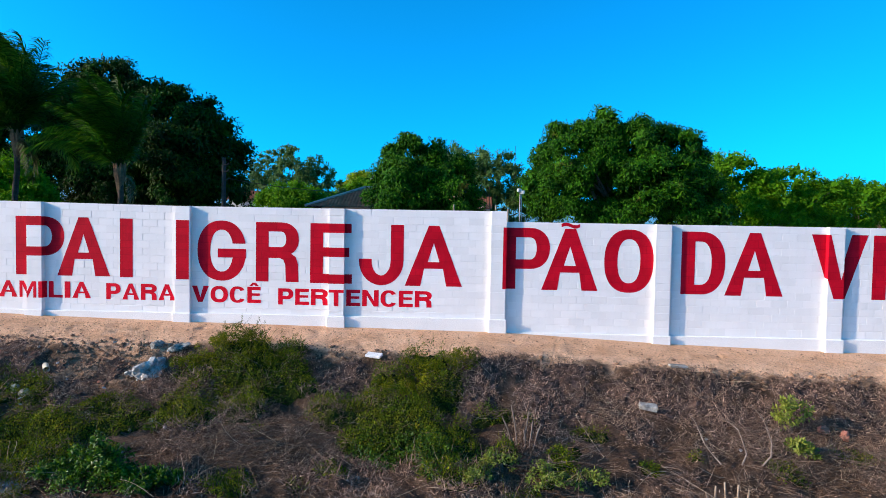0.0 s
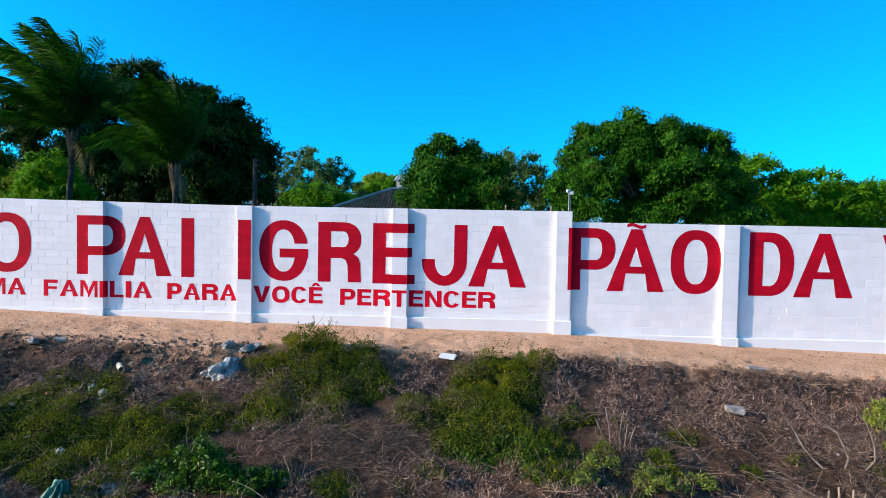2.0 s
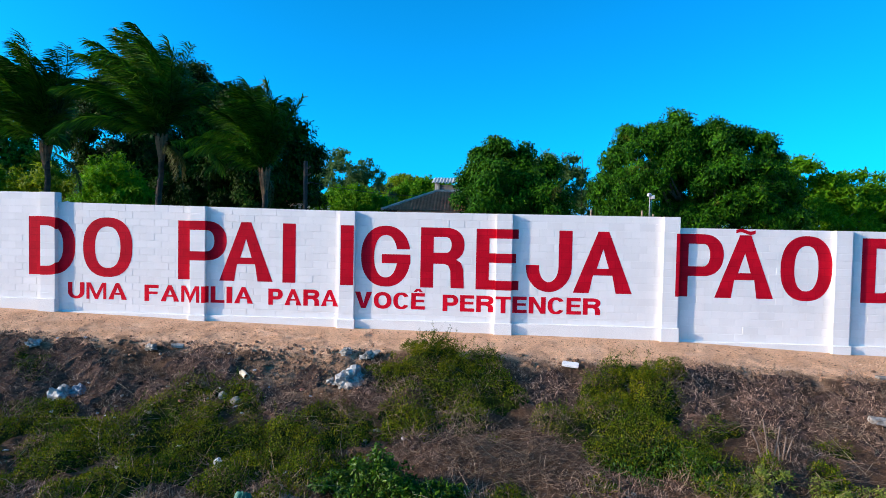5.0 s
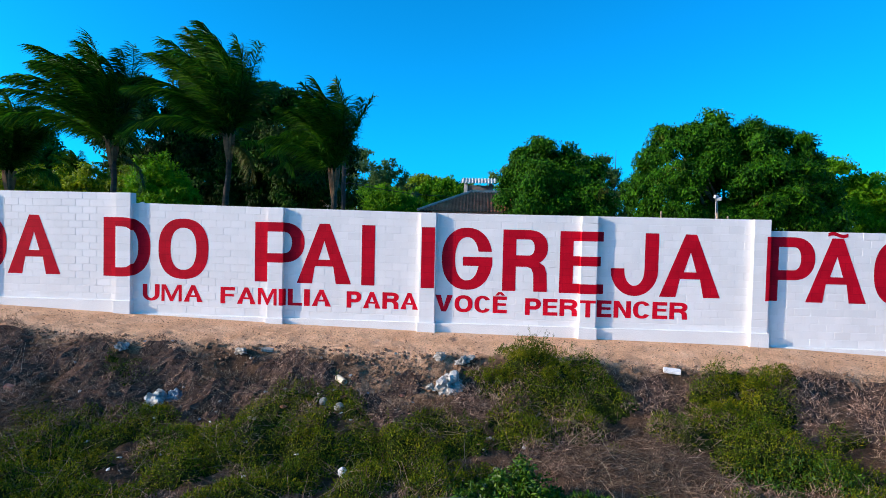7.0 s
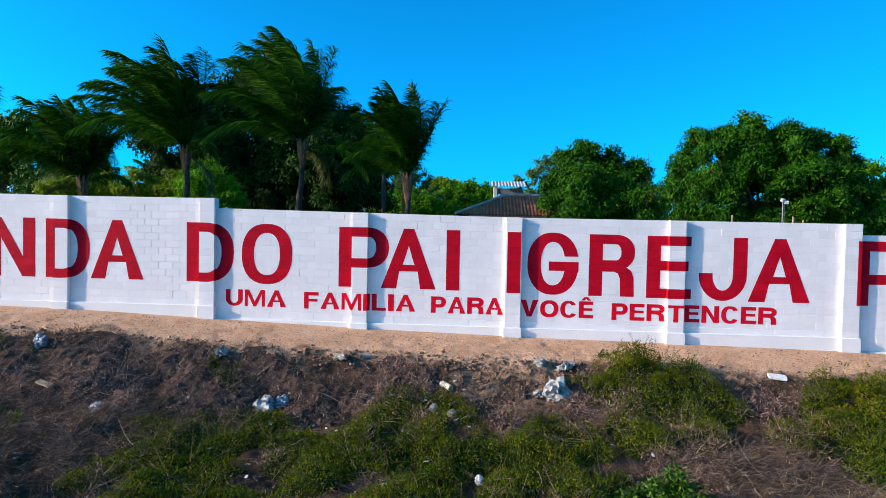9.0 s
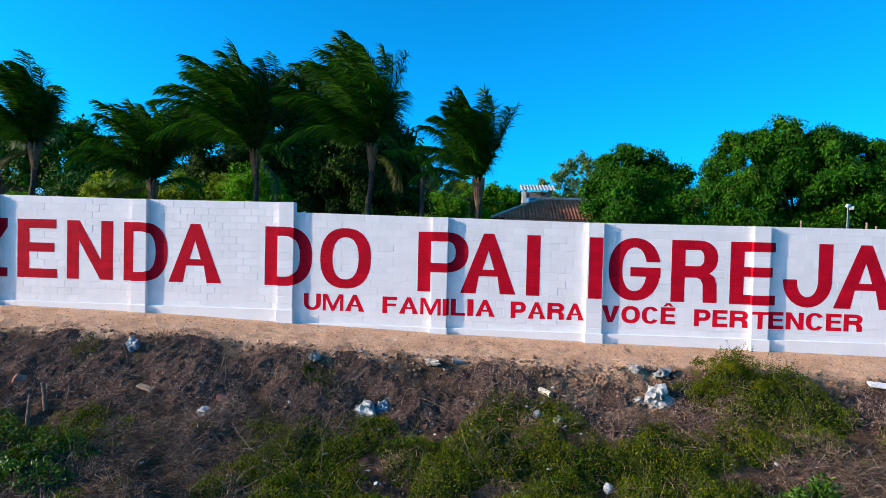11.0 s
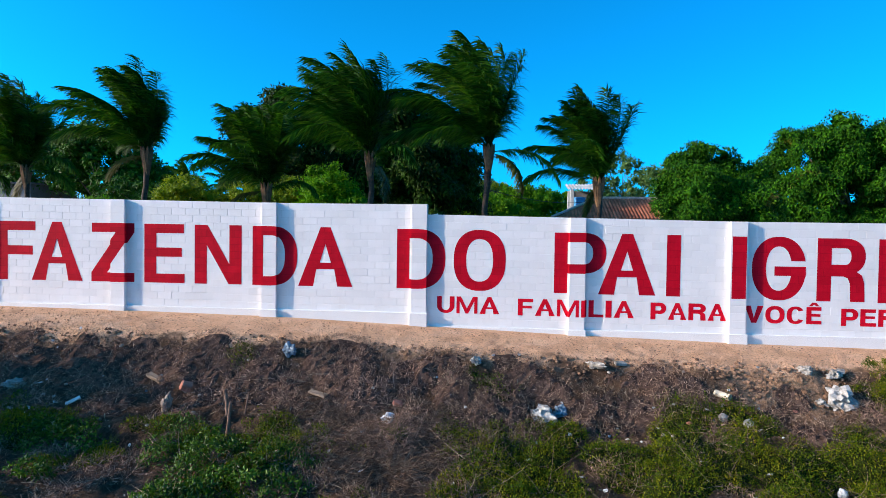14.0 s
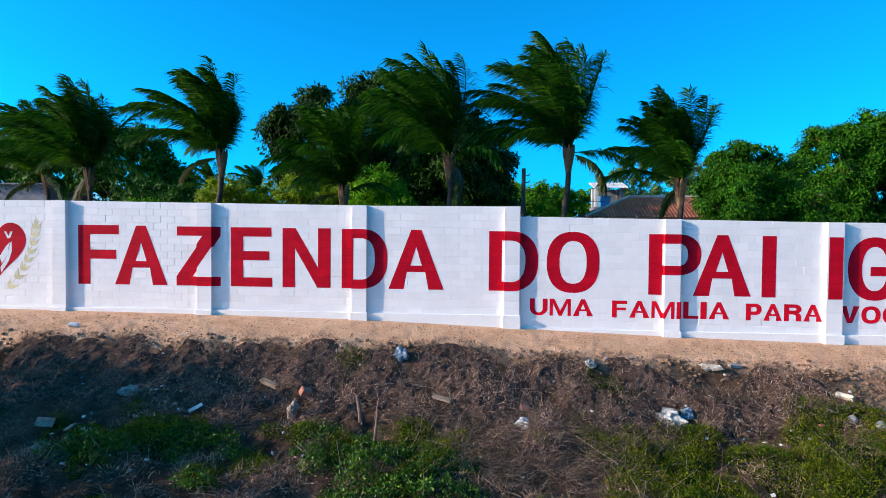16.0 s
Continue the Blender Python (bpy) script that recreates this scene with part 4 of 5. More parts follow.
        build_palm(x, y, z, ln, 50 + k, lean, wind=wind, arched=arched)


# ---- vegetation on the bank ----
# ellipses of green cover: x, y, radii, strength, height
GREEN = ((-4.35, 10.3, 1.1, 0.75, 1.0, 0.42), (-3.9, 9.4, 1.3, 0.8, 1.0, 0.26), (-0.25, 10.1, 1.15, 0.7, 1.0, 0.45), (0.1, 9.2, 1.1, 0.9, 1.0, 0.36), (-0.5, 8.0, 1.4, 0.9, 0.95, 0.28), (-1.9, 8.9, 0.7, 0.5, 0.8, 0.22),
         (-5.4, 8.6, 1.1, 0.6, 0.7, 0.16), (-11.4, 7.2, 2.3, 1.7, 1.0, 0.18), (-9.2, 7.6, 2.6, 1.7, 1.0, 0.2), (-8.9, 9.4, 0.9, 0.45, 1.0, 0.2), (-7.2, 8.2, 1.4, 0.9, 0.9, 0.18), (-6.6, 6.6, 1.4, 0.8, 0.8, 0.16),
         (-17.4, 7.0, 1.1, 0.9, 0.5, 0.2), (-21.4, 7.4, 1.9, 0.6, 0.28, 0.16), (1.4, 7.1, 1.2, 0.6, 0.6, 0.2), (-19.0, 10.55, 0.6, 0.25, 0.8, 0.16), (-13.2, 10.2, 0.6, 0.25, 0.5, 0.14), (3.3, 8.6, 0.8, 0.4, 0.3, 0.12))
CREEPER = ((-17.2, 6.5, 1.3, 1.2, 1.0, 0.32), (-20.7, 7.4, 1.0, 0.45, 1.0, 0.3), (-22.7, 6.9, 0.8, 0.5, 1.0, 0.3), (-18.6, 7.6, 0.7, 0.5, 0.8, 0.22), (-0.2, 7.5, 1.1, 0.6, 0.9, 0.22), (-5.0, 6.3, 0.9, 0.5, 0.8, 0.25))
BARE = ((-7.2, 10.25, 1.5, 0.6),)
STRAW = ((-3.1, 7.6, 1.4, 0.9), (-14.9, 7.3, 1.5, 1.4), (-15.3, 8.6, 1.7, 0.5), (-5.6, 9.3, 0.8, 0.4), (7.5, 8.4, 2.2, 0.8))


def cover(zones, x, y, soft=1.3):
    g = 0.0 * x
    for cx, cy, rx, ry, s in zones:
        g = np.maximum(g, s * np.clip(1 + 0.5 * soft - soft * np.hypot((x - cx) / rx, (y - cy) / ry), 0, 1))
    return g


def greenness(x, y):
    return cover([z[:5] for z in GREEN], x, y)


def bareness(x, y):
    return cover([(*z, 1.0) for z in BARE], x, y)


def scatter(n, rng, weight, x0=-33, x1=16, y0=3.2, y1=10.95):
    xs, ys = [], []
    while len(xs) < n:
        x, y = rng.uniform(x0, x1, 8000), rng.uniform(y0, y1, 8000)
        keep = rng.random(8000) < weight(x, y)
        xs += x[keep].tolist()
        ys += y[keep].tolist()
    x, y = np.array(xs[:n]), np.array(ys[:n])
    return np.stack([x, y, on_grid(GRID_Z, x, y)], 1)


def noise_grid(s, seed):
    return np.array([[0.5 + 0.5 * lumps(x, y, s, seed) for x in GRID_X[::4]] for y in GRID_Y[::4]]).repeat(4, 0).repeat(4, 1)[:len(GRID_Y), :len(GRID_X)]


def patchy(x, y, s, seed):
    key = (s, seed)
    if key not in noise_grids:
        noise_grids[key] = noise_grid(s, seed)
    return on_grid(noise_grids[key], x, y)


noise_grids = {}


def heap(mounds, h, r):
    """A height field of rounded tufts, each as high and as wide as given."""
    out = np.zeros_like(GRID_Z)
    for (x, y, _), top, rad in zip(mounds, h, r):
        i0, i1 = np.searchsorted(GRID_X, (x - rad, x + rad))
        j0, j1 = np.searchsorted(GRID_Y, (y - rad, y + rad))
        d = ((GRID_X[None, i0:i1] - x) ** 2 + (GRID_Y[j0:j1, None] - y) ** 2) / rad ** 2
        out[j0:j1, i0:i1] = np.maximum(out[j0:j1, i0:i1], top * np.sqrt(np.clip(1 - d, 0, 1)))
    return out


def over(field, n, rng, least=0.03, depth=0.45, x0=-31.0, x1=14.0, nearness=True):
    """Places in the cover, most of them near its top, with the way its surface faces."""
    near = np.clip(1.5 - (GRID_Y[:, None] - 6.5) * 0.09, 0.8, 1.5) if nearness else 1.0
    w = (field > least) * near * ((GRID_X > x0) & (GRID_X < x1))[None, :] * (GRID_Y > 4.2)[:, None]
    acc = np.cumsum(w.ravel())
    k = np.searchsorted(acc, rng.random(n) * acc[-1])
    j, i = np.unravel_index(np.minimum(k, field.size - 1), field.shape)
    x, y = GRID_X[i] + rng.uniform(-0.5, 0.5, n) * CELL, GRID_Y[j] + rng.uniform(-0.5, 0.5, n) * CELL
    top = on_grid(field, x, y)
    e = 0.06
    face = unit(np.stack([on_grid(field, x - e, y) - on_grid(field, x + e, y), on_grid(field, x, y - e) - on_grid(field, x, y + e), np.full(n, 2 * e)], 1))
    return np.stack([x, y, on_grid(GRID_Z, x, y) + top * (1 - depth * rng.random(n) ** 2) + 0.01], 1), face, top


# open spots round the larger litter
CLEAR = ((-6.2, 10.0), (-6.3, 9.8), (-5.95, 10.75), (-6.5, 10.85), (-12.2, 9.35), (-11.8, 9.35), (-13.6, 10.5), (-11.0, 10.7), (-17.77, 10.4), (-23.3, 9.2), (-15.15, 8.5), (-18.1, 5.3), (-18.95, 5.0), (-8.73, 9.35), (-8.35, 9.1),
         (-16.8, 9.25), (-20.5, 9.65), (-19.65, 9.3), (-15.1, 9.1), (-21.65, 8.65), (-1.48, 10.65), (4.25, 9.25), (5.4, 10.85), (-10.4, 10.8), (-8.5, 9.95), (-18.25, 8.2), (-17.8, 7.5), (7.65, 9.1), (7.98, 8.95), (-7.8, 6.9), (-5.4, 8.4))


def off_litter(m, r):
    d = np.min([np.hypot(m[:, 0] - x, (m[:, 1] - y) * 0.8) for x, y in CLEAR], 0)
    return np.minimum(r, np.maximum(0.02, d - 0.1))


def shade_shell(name, field, depth, material, label, seed):
    """A solid shell added under twigs and leaves, dark for the tufts' inner shade."""
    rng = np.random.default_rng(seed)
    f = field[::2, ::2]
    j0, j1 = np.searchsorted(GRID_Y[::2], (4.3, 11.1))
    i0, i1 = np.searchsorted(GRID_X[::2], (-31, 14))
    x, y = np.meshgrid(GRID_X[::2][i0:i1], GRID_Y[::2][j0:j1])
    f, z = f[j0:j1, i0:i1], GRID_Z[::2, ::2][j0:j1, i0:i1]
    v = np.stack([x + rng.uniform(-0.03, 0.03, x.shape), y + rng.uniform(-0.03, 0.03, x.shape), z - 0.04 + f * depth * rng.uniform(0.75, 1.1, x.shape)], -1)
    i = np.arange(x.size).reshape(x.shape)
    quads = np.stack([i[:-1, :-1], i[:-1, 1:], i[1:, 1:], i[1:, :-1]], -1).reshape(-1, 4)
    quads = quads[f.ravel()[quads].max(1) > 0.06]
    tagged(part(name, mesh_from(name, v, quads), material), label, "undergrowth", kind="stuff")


def build_bank():
    rng = np.random.default_rng(77)
    up = np.array([0, 0, 1.0])
    edge = lambda x, y: np.clip((10.8 - reach(x) + 0.25 * (patchy(x, y, 0.9, 3.3) - 0.5) * 2 - y) * 4, 0, 1)
    # dry brush: rounded tufts of twigs, thick on the slope
    w = lambda x, y: np.clip((1 - 0.5 * greenness(x, y)) * (1 - 0.95 * bareness(x, y)) * (0.15 + 1.1 * patchy(x, y, 1.1, 2.5)), 0, 1) * edge(x, y)
    m = np.concatenate([scatter(620, rng, w, -30, 14, 9.0, 10.95), scatter(520, rng, w, -30, 14, 4.2, 9.0)])
    steep = np.clip((m[:, 1] - 8.2) / 0.8, 0.3, 1) * np.where(m[:, 0] > 1.5, 0.7, 1.0)
    r = 0.15 + 0.36 * rng.random(len(m)) ** 1.4
    r = off_litter(m, r)
    h = r * rng.uniform(0.45, 0.95, len(m)) * steep * np.clip(1.1 - (m[:, 1] - 10.1) * 0.8, 0.5, 1)
    dry = heap(m, h, r)
    shade_shell("brush_shade_shell", dry, 0.5, M_BRUSHSHADE, "solid shell under the dry brush, dark for inner shade", 5)
    n = 150000
    p, face, top = over(dry, n, rng)
    d = rng.normal(size=p.shape) * np.array([1, 1, 0.75]) + face * 0.55
    tagged(part("dry_brush", leaf_mesh("dry_brush", p, d, 0.04 + 0.14 * rng.random(n) ** 1.5, rng.uniform(0.005, 0.012, n), rng, facing=face), M_TWIG), "tangled dry brown twigs and dead weeds on the bank", "dry brush", kind="stuff")
    n = 14000
    p, face, top = over(dry, n, rng, depth=0.2)
    d = rng.normal(size=p.shape) * np.array([1, 1, 0.6]) + face * 0.7
    tagged(part("dry_twigs", strand_mesh("dry_twigs", p, d, 0.08 + 0.3 * rng.random(n) ** 2, rng.normal(scale=0.35, size=p.shape), rng.uniform(0.0022, 0.0045, n), 2), M_TWIG), "bent dry twigs standing out of the brush", "dry brush", kind="stuff")
    # dead grass lying on the soil
    n = 64000
    p = scatter(n, rng, lambda x, y: edge(x, y) * (1 - 0.7 * bareness(x, y)) * (1 - 0.7 * greenness(x, y)) * (0.35 + 0.65 * patchy(x, y, 0.7, 8.5)), -31, 14, 4.2, 11.0) + up * (0.08 * rng.random((n, 1)) ** 2 + 0.005)
    d = rng.normal(size=p.shape) * np.array([1, 1, 0.35]) + up * 0.18
    tagged(part("dry_grass", leaf_mesh("dry_grass", p, d, rng.uniform(0.05, 0.26, n), rng.uniform(0.005, 0.009, n), rng), M_MAT), "matted dead brown grass covering the soil", "dry grass", kind="stuff")
    # hairy patches of pale straw
    n = 36000
    p = scatter(n, rng, lambda x, y: cover([(*z, 1.0) for z in STRAW], x, y, 1.0) * edge(x, y) * (1 - 0.8 * greenness(x, y)) * (0.2 + 0.9 * patchy(x, y, 1.6, 5.2)), -19, 12, 5.0, 10.8)
    p += up * (0.13 * rng.random((n, 1)) * patchy(p[:, 0], p[:, 1], 2.1, 6.1)[:, None] * 1.6)
    d = rng.normal(size=p.shape) * np.array([1, 0.9, 0.35]) + np.array([0.4, 0, 0.25])
    tagged(part("straw", leaf_mesh("straw", p, d, 0.08 + 0.34 * rng.random(n) ** 1.6, rng.uniform(0.0035, 0.0075, n), rng), M_HAY), "hairy patches of pale dead grass on the bank", "straw", kind="stuff")
    # long stalks: single ones, and sheaves that have fallen one way
    n = 1300
    p = scatter(n, rng, lambda x, y: w(x, y) * 0.8 + 0.15) + up * 0.1
    d = rng.normal(size=p.shape) * np.array([1, 0.8, 0.25]) + up * 0.2
    tagged(part("stalks", strand_mesh("stalks", p, d, 0.15 + 0.8 * rng.random(n) ** 2.2, rng.normal(scale=0.4, size=p.shape) - up * 0.2, 0.004, 4), M_STRAW), "pale dead stalks lying on the bank", "stalks", kind="stuff")
    sheaves, per = 90, 9
    root = scatter(sheaves, rng, lambda x, y: 0.25 + 0.75 * (np.abs(x - 6) < 5), 0.9, 12.5, 6.2, 10.4)
    way = unit(rng.normal(size=root.shape) * np.array([1, 0.8, 0.1]) + np.array([0.5, -0.3, 0.2]))
    p = np.repeat(root, per, 0) + rng.normal(scale=0.09, size=(sheaves * per, 3)) * np.array([1, 1, 0.3]) + up * 0.14
    d = np.repeat(way, per, 0) + rng.normal(scale=0.22, size=p.shape) * np.array([1, 1, 0.5])
    tagged(part("fallen_stalks", strand_mesh("fallen_stalks", p, d, rng.uniform(0.35, 1.05, len(p)), rng.normal(scale=0.16, size=p.shape) - up * 0.28, rng.uniform(0.0025, 0.005, len(p)), 5), M_HAY), "long pale dead stalks fallen across the brush", "stalks", kind="stuff")
    # green weeds: low mats and mounds
    gw = lambda x, y: np.clip(greenness(x, y) * np.clip(4.0 * (patchy(x, y, 1.3, 4.5) - 0.42), 0.0, 1), 0, 1) + 0.01 * (y < 9)
    m = scatter(1050, rng, gw, -27, 12, 4.4, 10.9)
    tall = np.full(len(m), 0.1)
    for cx, cy, rx, ry, s, hh in GREEN:
        tall = np.maximum(tall, hh * np.clip(1.25 - 0.55 * np.hypot((m[:, 0] - cx) / rx, (m[:, 1] - cy) / ry), 0, 1))
    r = off_litter(m, 0.12 + 0.34 * rng.random(len(m)) ** 1.5)
    green = heap(m, tall * rng.uniform(0.4, 1.7, len(m)), r)
    shade_shell("weed_shade_shell", green, 0.5, M_WEEDSHADE, "solid shell under the weed mounds, dark for inner shade", 6)
    for name, n, mt, ln, wd, pick in (("weeds", 150000, M_WEED, (0.025, 0.06), (0.013, 0.027), (4.1, 0.9)), ("fine_weeds", 80000, M_OLIVE, (0.03, 0.075), (0.008, 0.016), (7.7, 1.3))):
        p, face, top = over(green, n, rng, 0.02, 0.6)
        keep = patchy(p[:, 0], p[:, 1], pick[1], pick[0]) + rng.normal(scale=0.1, size=n) > 0.45
        p, face = p[keep] + rng.normal(scale=0.02, size=(keep.sum(), 3)), face[keep]
        d = face * 0.8 + rng.normal(scale=0.6, size=p.shape)
        k = len(p)
        tagged(part(name, leaf_mesh(name, p, d, rng.uniform(*ln, k), rng.uniform(*wd, k), rng, facing=face), mt), "low green weeds and creepers covering the bank", "weeds", kind="stuff")
    p, face, top = over(green, 3000, rng, 0.03, 0.3)
    d = face + rng.normal(scale=0.45, size=p.shape)
    tagged(part("weed_stalks", strand_mesh("weed_stalks", p, d, rng.uniform(0.06, 0.24, len(p)), rng.normal(scale=0.3, size=p.shape), 0.003, 2), M_OLIVE), "thin green weed stalks", "weeds", kind="stuff")
    # bare thin stems across the green
    p, face, top = over(green, 1500, rng, 0.03, 0.2)
    d = rng.normal(size=p.shape) * np.array([1, 0.8, 0.3]) + up * 0.25
    tagged(part("bare_stems", strand_mesh("bare_stems", p + up * 0.03, d, 0.12 + 0.5 * rng.random(len(p)) ** 2, rng.normal(scale=0.35, size=p.shape) - up * 0.15, 0.0032, 3), M_HAY), "thin bare stems lying across the weeds", "stems", kind="stuff")
    # feathery shoots that rise above the mounds
    p, face, top = over(green, 420, rng, 0.2, 0.2)
    way = unit(rng.normal(scale=0.35, size=p.shape) + np.array([0.25, 0, 1.0]))
    per = 26
    t = np.tile(np.linspace(0.15, 1, per), len(p))[:, None]
    tip = np.repeat(way * rng.uniform(0.12, 0.34, (len(p), 1)), per, 0)
    q = np.repeat(p, per, 0) + tip * t
    tagged(part("weed_shoots", leaf_mesh("weed_shoots", q, np.repeat(way, per, 0) * 0.5 + rng.normal(scale=0.7, size=q.shape), rng.uniform(0.025, 0.06, len(q)), rng.uniform(0.008, 0.015, len(q)), rng), M_WEED), "feathery green shoots above the weed mounds", "weeds", kind="stuff")
    # broad-leaved creepers in thick heaps
    bw = lambda x, y: np.clip(cover([z[:5] for z in CREEPER], x, y) * np.clip(5 * (patchy(x, y, 2.3, 9.5) - 0.5), 0, 1), 0, 1)
    m = scatter(125, rng, bw, -25, 3, 4.4, 10.0)
    tall = np.full(len(m), 0.1)
    for cx, cy, rx, ry, s, hh in CREEPER:
        tall = np.maximum(tall, hh * np.clip(1.25 - 0.55 * np.hypot((m[:, 0] - cx) / rx, (m[:, 1] - cy) / ry), 0, 1))
    broad = heap(m, tall * rng.uniform(0.5, 1.4, len(m)), rng.uniform(0.1, 0.32, len(m)))
    n = 15000
    p, face, top = over(broad, n, rng, 0.03, 0.75)
    p += rng.normal(scale=0.03, size=p.shape)
    tagged(part("creeper", leaf_mesh("creeper", p, face * 0.4 + rng.normal(scale=0.7, size=p.shape), rng.uniform(0.04, 0.085, n), rng.uniform(0.02, 0.042, n), rng, facing=face), M_SHRUB), "broad-leaved dark green creepers heaped on the bank", "creeper", kind="stuff")
    # dead leaves and crumbs
    n = 26000
    p = scatter(n, rng, lambda x, y: np.clip((11.25 - y) * 2, 0.02, 0.5), y1=11.3) + up * 0.012
    tagged(part("leaf_litter", leaf_mesh("leaf_litter", p, rng.normal(size=p.shape) * np.array([1, 1, 0.25]), rng.uniform(0.03, 0.09, n), rng.uniform(0.012, 0.035, n), rng), M_TWIG), "dead leaves and litter on the soil", "leaf litter", kind="stuff")


def build_clods():
    """Crumbs and clods of soil along the broken edge of the sand, and pebbles on it."""
    rng = np.random.default_rng(91)
    ico = bmesh.new()
    bmesh.ops.create_icosphere(ico, subdivisions=1, radius=1.0)
    shape, faces = np.array([v.co[:] for v in ico.verts]), np.array([[v.index for v in f.verts] for f in ico.faces])
    ico.free()
    edge = lambda x, y: np.clip(1.15 - np.abs(y + reach(x) - 10.75) / 0.42, 0.02, 1) * (0.25 + patchy(x, y, 0.8, 6.5)) + 0.9 * bareness(x, y) * (np.abs(x + 7.2) < 3)
    for name, n, lo, hi, weight, mt, label in (("soil_clods", 4600, 0.008, 0.06, edge, M_CLOD, "crumbly brown soil clods along the bank edge"), ("pebbles", 2600, 0.006, 0.02, lambda x, y: 0.3 + 0 * x, M_CLODPALE, "small pebbles and clods on the sand strip"), ("sand_crumbs", 2400, 0.007, 0.024, lambda x, y: 0.15 + 0.7 * patchy(x, y, 1.9, 2.7), M_CLOD, "dark crumbs of soil on the sand strip")):
        p = scatter(n, rng, weight, -31, 13, 9.6 if name == "soil_clods" else 10.9, 11.6 if name == "soil_clods" else 13.0)
        r = lo + (hi - lo) * rng.random(n) ** 3
        s = r[:, None, None] * rng.uniform(0.6, 1.35, (n, 1, 3)) * np.array([1, 1, 0.75]) * rng.uniform(0.8, 1.2, (n, len(shape), 1))
        v = p[:, None] + shape[None] * s + np.array([0, 0, 0.3]) * r[:, None, None]
        f = faces[None] + (np.arange(n) * len(shape))[:, None, None]
        tagged(part(name, mesh_from(name, v, f.reshape(-1, 3)), mt), label, "soil", kind="stuff")


def build_bush(label, x, y, r, h, material, seed, leaf, clumps=60, per=45, core=6):
    rng = np.random.default_rng(seed + 500)
    lobes = [(0, 0, h * 0.4, r * 0.7, r * 0.6, h * 0.36)]
    for k in range(5):
        a, tall = rng.uniform(0, 6.28), rng.uniform(0.35, 0.95)
        lobes.append((r * 0.6 * math.cos(a), r * 0.5 * math.sin(a), h * tall * 0.6, r * rng.uniform(0.2, 0.45), r * 0.35, h * tall * 0.42))
    t = build_tree("bush", label, x, y, lobes, (clumps, 0.085), per, leaf, material, seed, 0.03, 0.15, 0.4, "bush", "", True, core)
    t.location.z = ground_z(x, y) - 0.03


def build_bushes():
    dark = "broad-leaved dark green bush on the bank"
    for k, (x, y, r, h) in enumerate(((-5.65, 6.2, 0.3, 0.5), (-5.15, 6.3, 0.38, 0.9), (-4.75, 6.1, 0.34, 0.7), (-4.3, 6.0, 0.4, 0.42), (-3.9, 6.15, 0.25, 0.25))):
        build_bush(dark, x, y, r, h, M_SHRUB, 120 + k, (0.075, 0.04), int(110 * r), 22, 1)
    for k, (x, y, r, h) in enumerate(((-4.75, 10.7, 0.9, 0.55), (-4.0, 10.35, 0.8, 0.42), (-5.3, 10.2, 0.7, 0.35), (-0.35, 10.15, 0.7, 0.6), (0.45, 10.35, 0.55, 0.55), (-0.9, 9.8, 0.7, 0.45))):
        build_bush("fine-leaved olive-green bush on the bank edge", x, y, r, h, M_OLIVE, 110 + k, (0.06, 0.013), int(75 * r), 80, 0)
    for k, (x, y, r, h) in enumerate(((1.15, 7.05, 0.42, 0.42), (1.8, 6.75, 0.5, 0.36), (2.5, 6.85, 0.4, 0.3), (0.6, 6.6, 0.35, 0.25))):
        build_bush("straggling yellowish-green leafy bush on the bank", x, y, r, h, M_LIME, 130 + k, (0.05, 0.026), int(70 * r), 26, 0)
    build_bush("bright green sapling among dry brush", 6.95, 9.1, 0.4, 0.95, M_LIME, 86, (0.085, 0.04), 34, 22, 0)
    build_bush("bright green sapling among dry brush", 6.7, 8.2, 0.3, 0.4, M_LIME, 87, (0.09, 0.05), 16, 36)
    for k, (x, y, r, h) in enumerate(((-22.9, 6.9, 0.6, 0.5), (-20.9, 7.45, 0.5, 0.5), (-20.2, 5.9, 0.4, 0.45), (-17.7, 6.6, 0.6, 0.55), (-16.8, 5.9, 0.55, 0.45), (-17.6, 5.4, 0.5, 0.4))):
        build_bush(dark, x, y, r, h, M_SHRUB, 90 + k, (0.066, 0.034), int(60 * r), 24, 0)


build_wall()
build_lettering()
build_emblem()
build_trees()
build_bank()
build_clods()
build_bushes()


# ---- buildings behind the wall ----
def wave_roof(x0, x1, y0, z0, y1, z1, pitch, amp, steps, lap=0.015, trim=None):
    """A roof slope of tile or sheet columns, with a small step at each course. trim(t): the slope's left and right ends at height t."""
    bm = bmesh.new()
    nx = int((x1 - x0) / pitch * 8)
    rows = []
    for k in range(steps):
        for up in (0, 1):
            t = (k + up) / steps
            lift = 0 if up else lap
            a, b = trim(t) if trim else (x0, x1)
            row = []
            for i in range(nx + 1):
                x = x0 + (x1 - x0) * i / nx
                x = min(max(x, a), b)
                row.append(bm.verts.new((x, y0 + (y1 - y0) * t, z0 + (z1 - z0) * t + lift + amp * math.cos(2 * math.pi * x / pitch))))
            rows.append(row)
    for lo, hi in zip(rows, rows[1:]):
        for i in range(nx):
            if (lo[i].co - lo[i + 1].co).length > 1e-5 or (hi[i].co - hi[i + 1].co).length > 1e-5:
                bm.faces.new((lo[i], lo[i + 1], hi[i + 1], hi[i]))
    bmesh.ops.remove_doubles(bm, verts=bm.verts, dist=1e-5)
    return bm


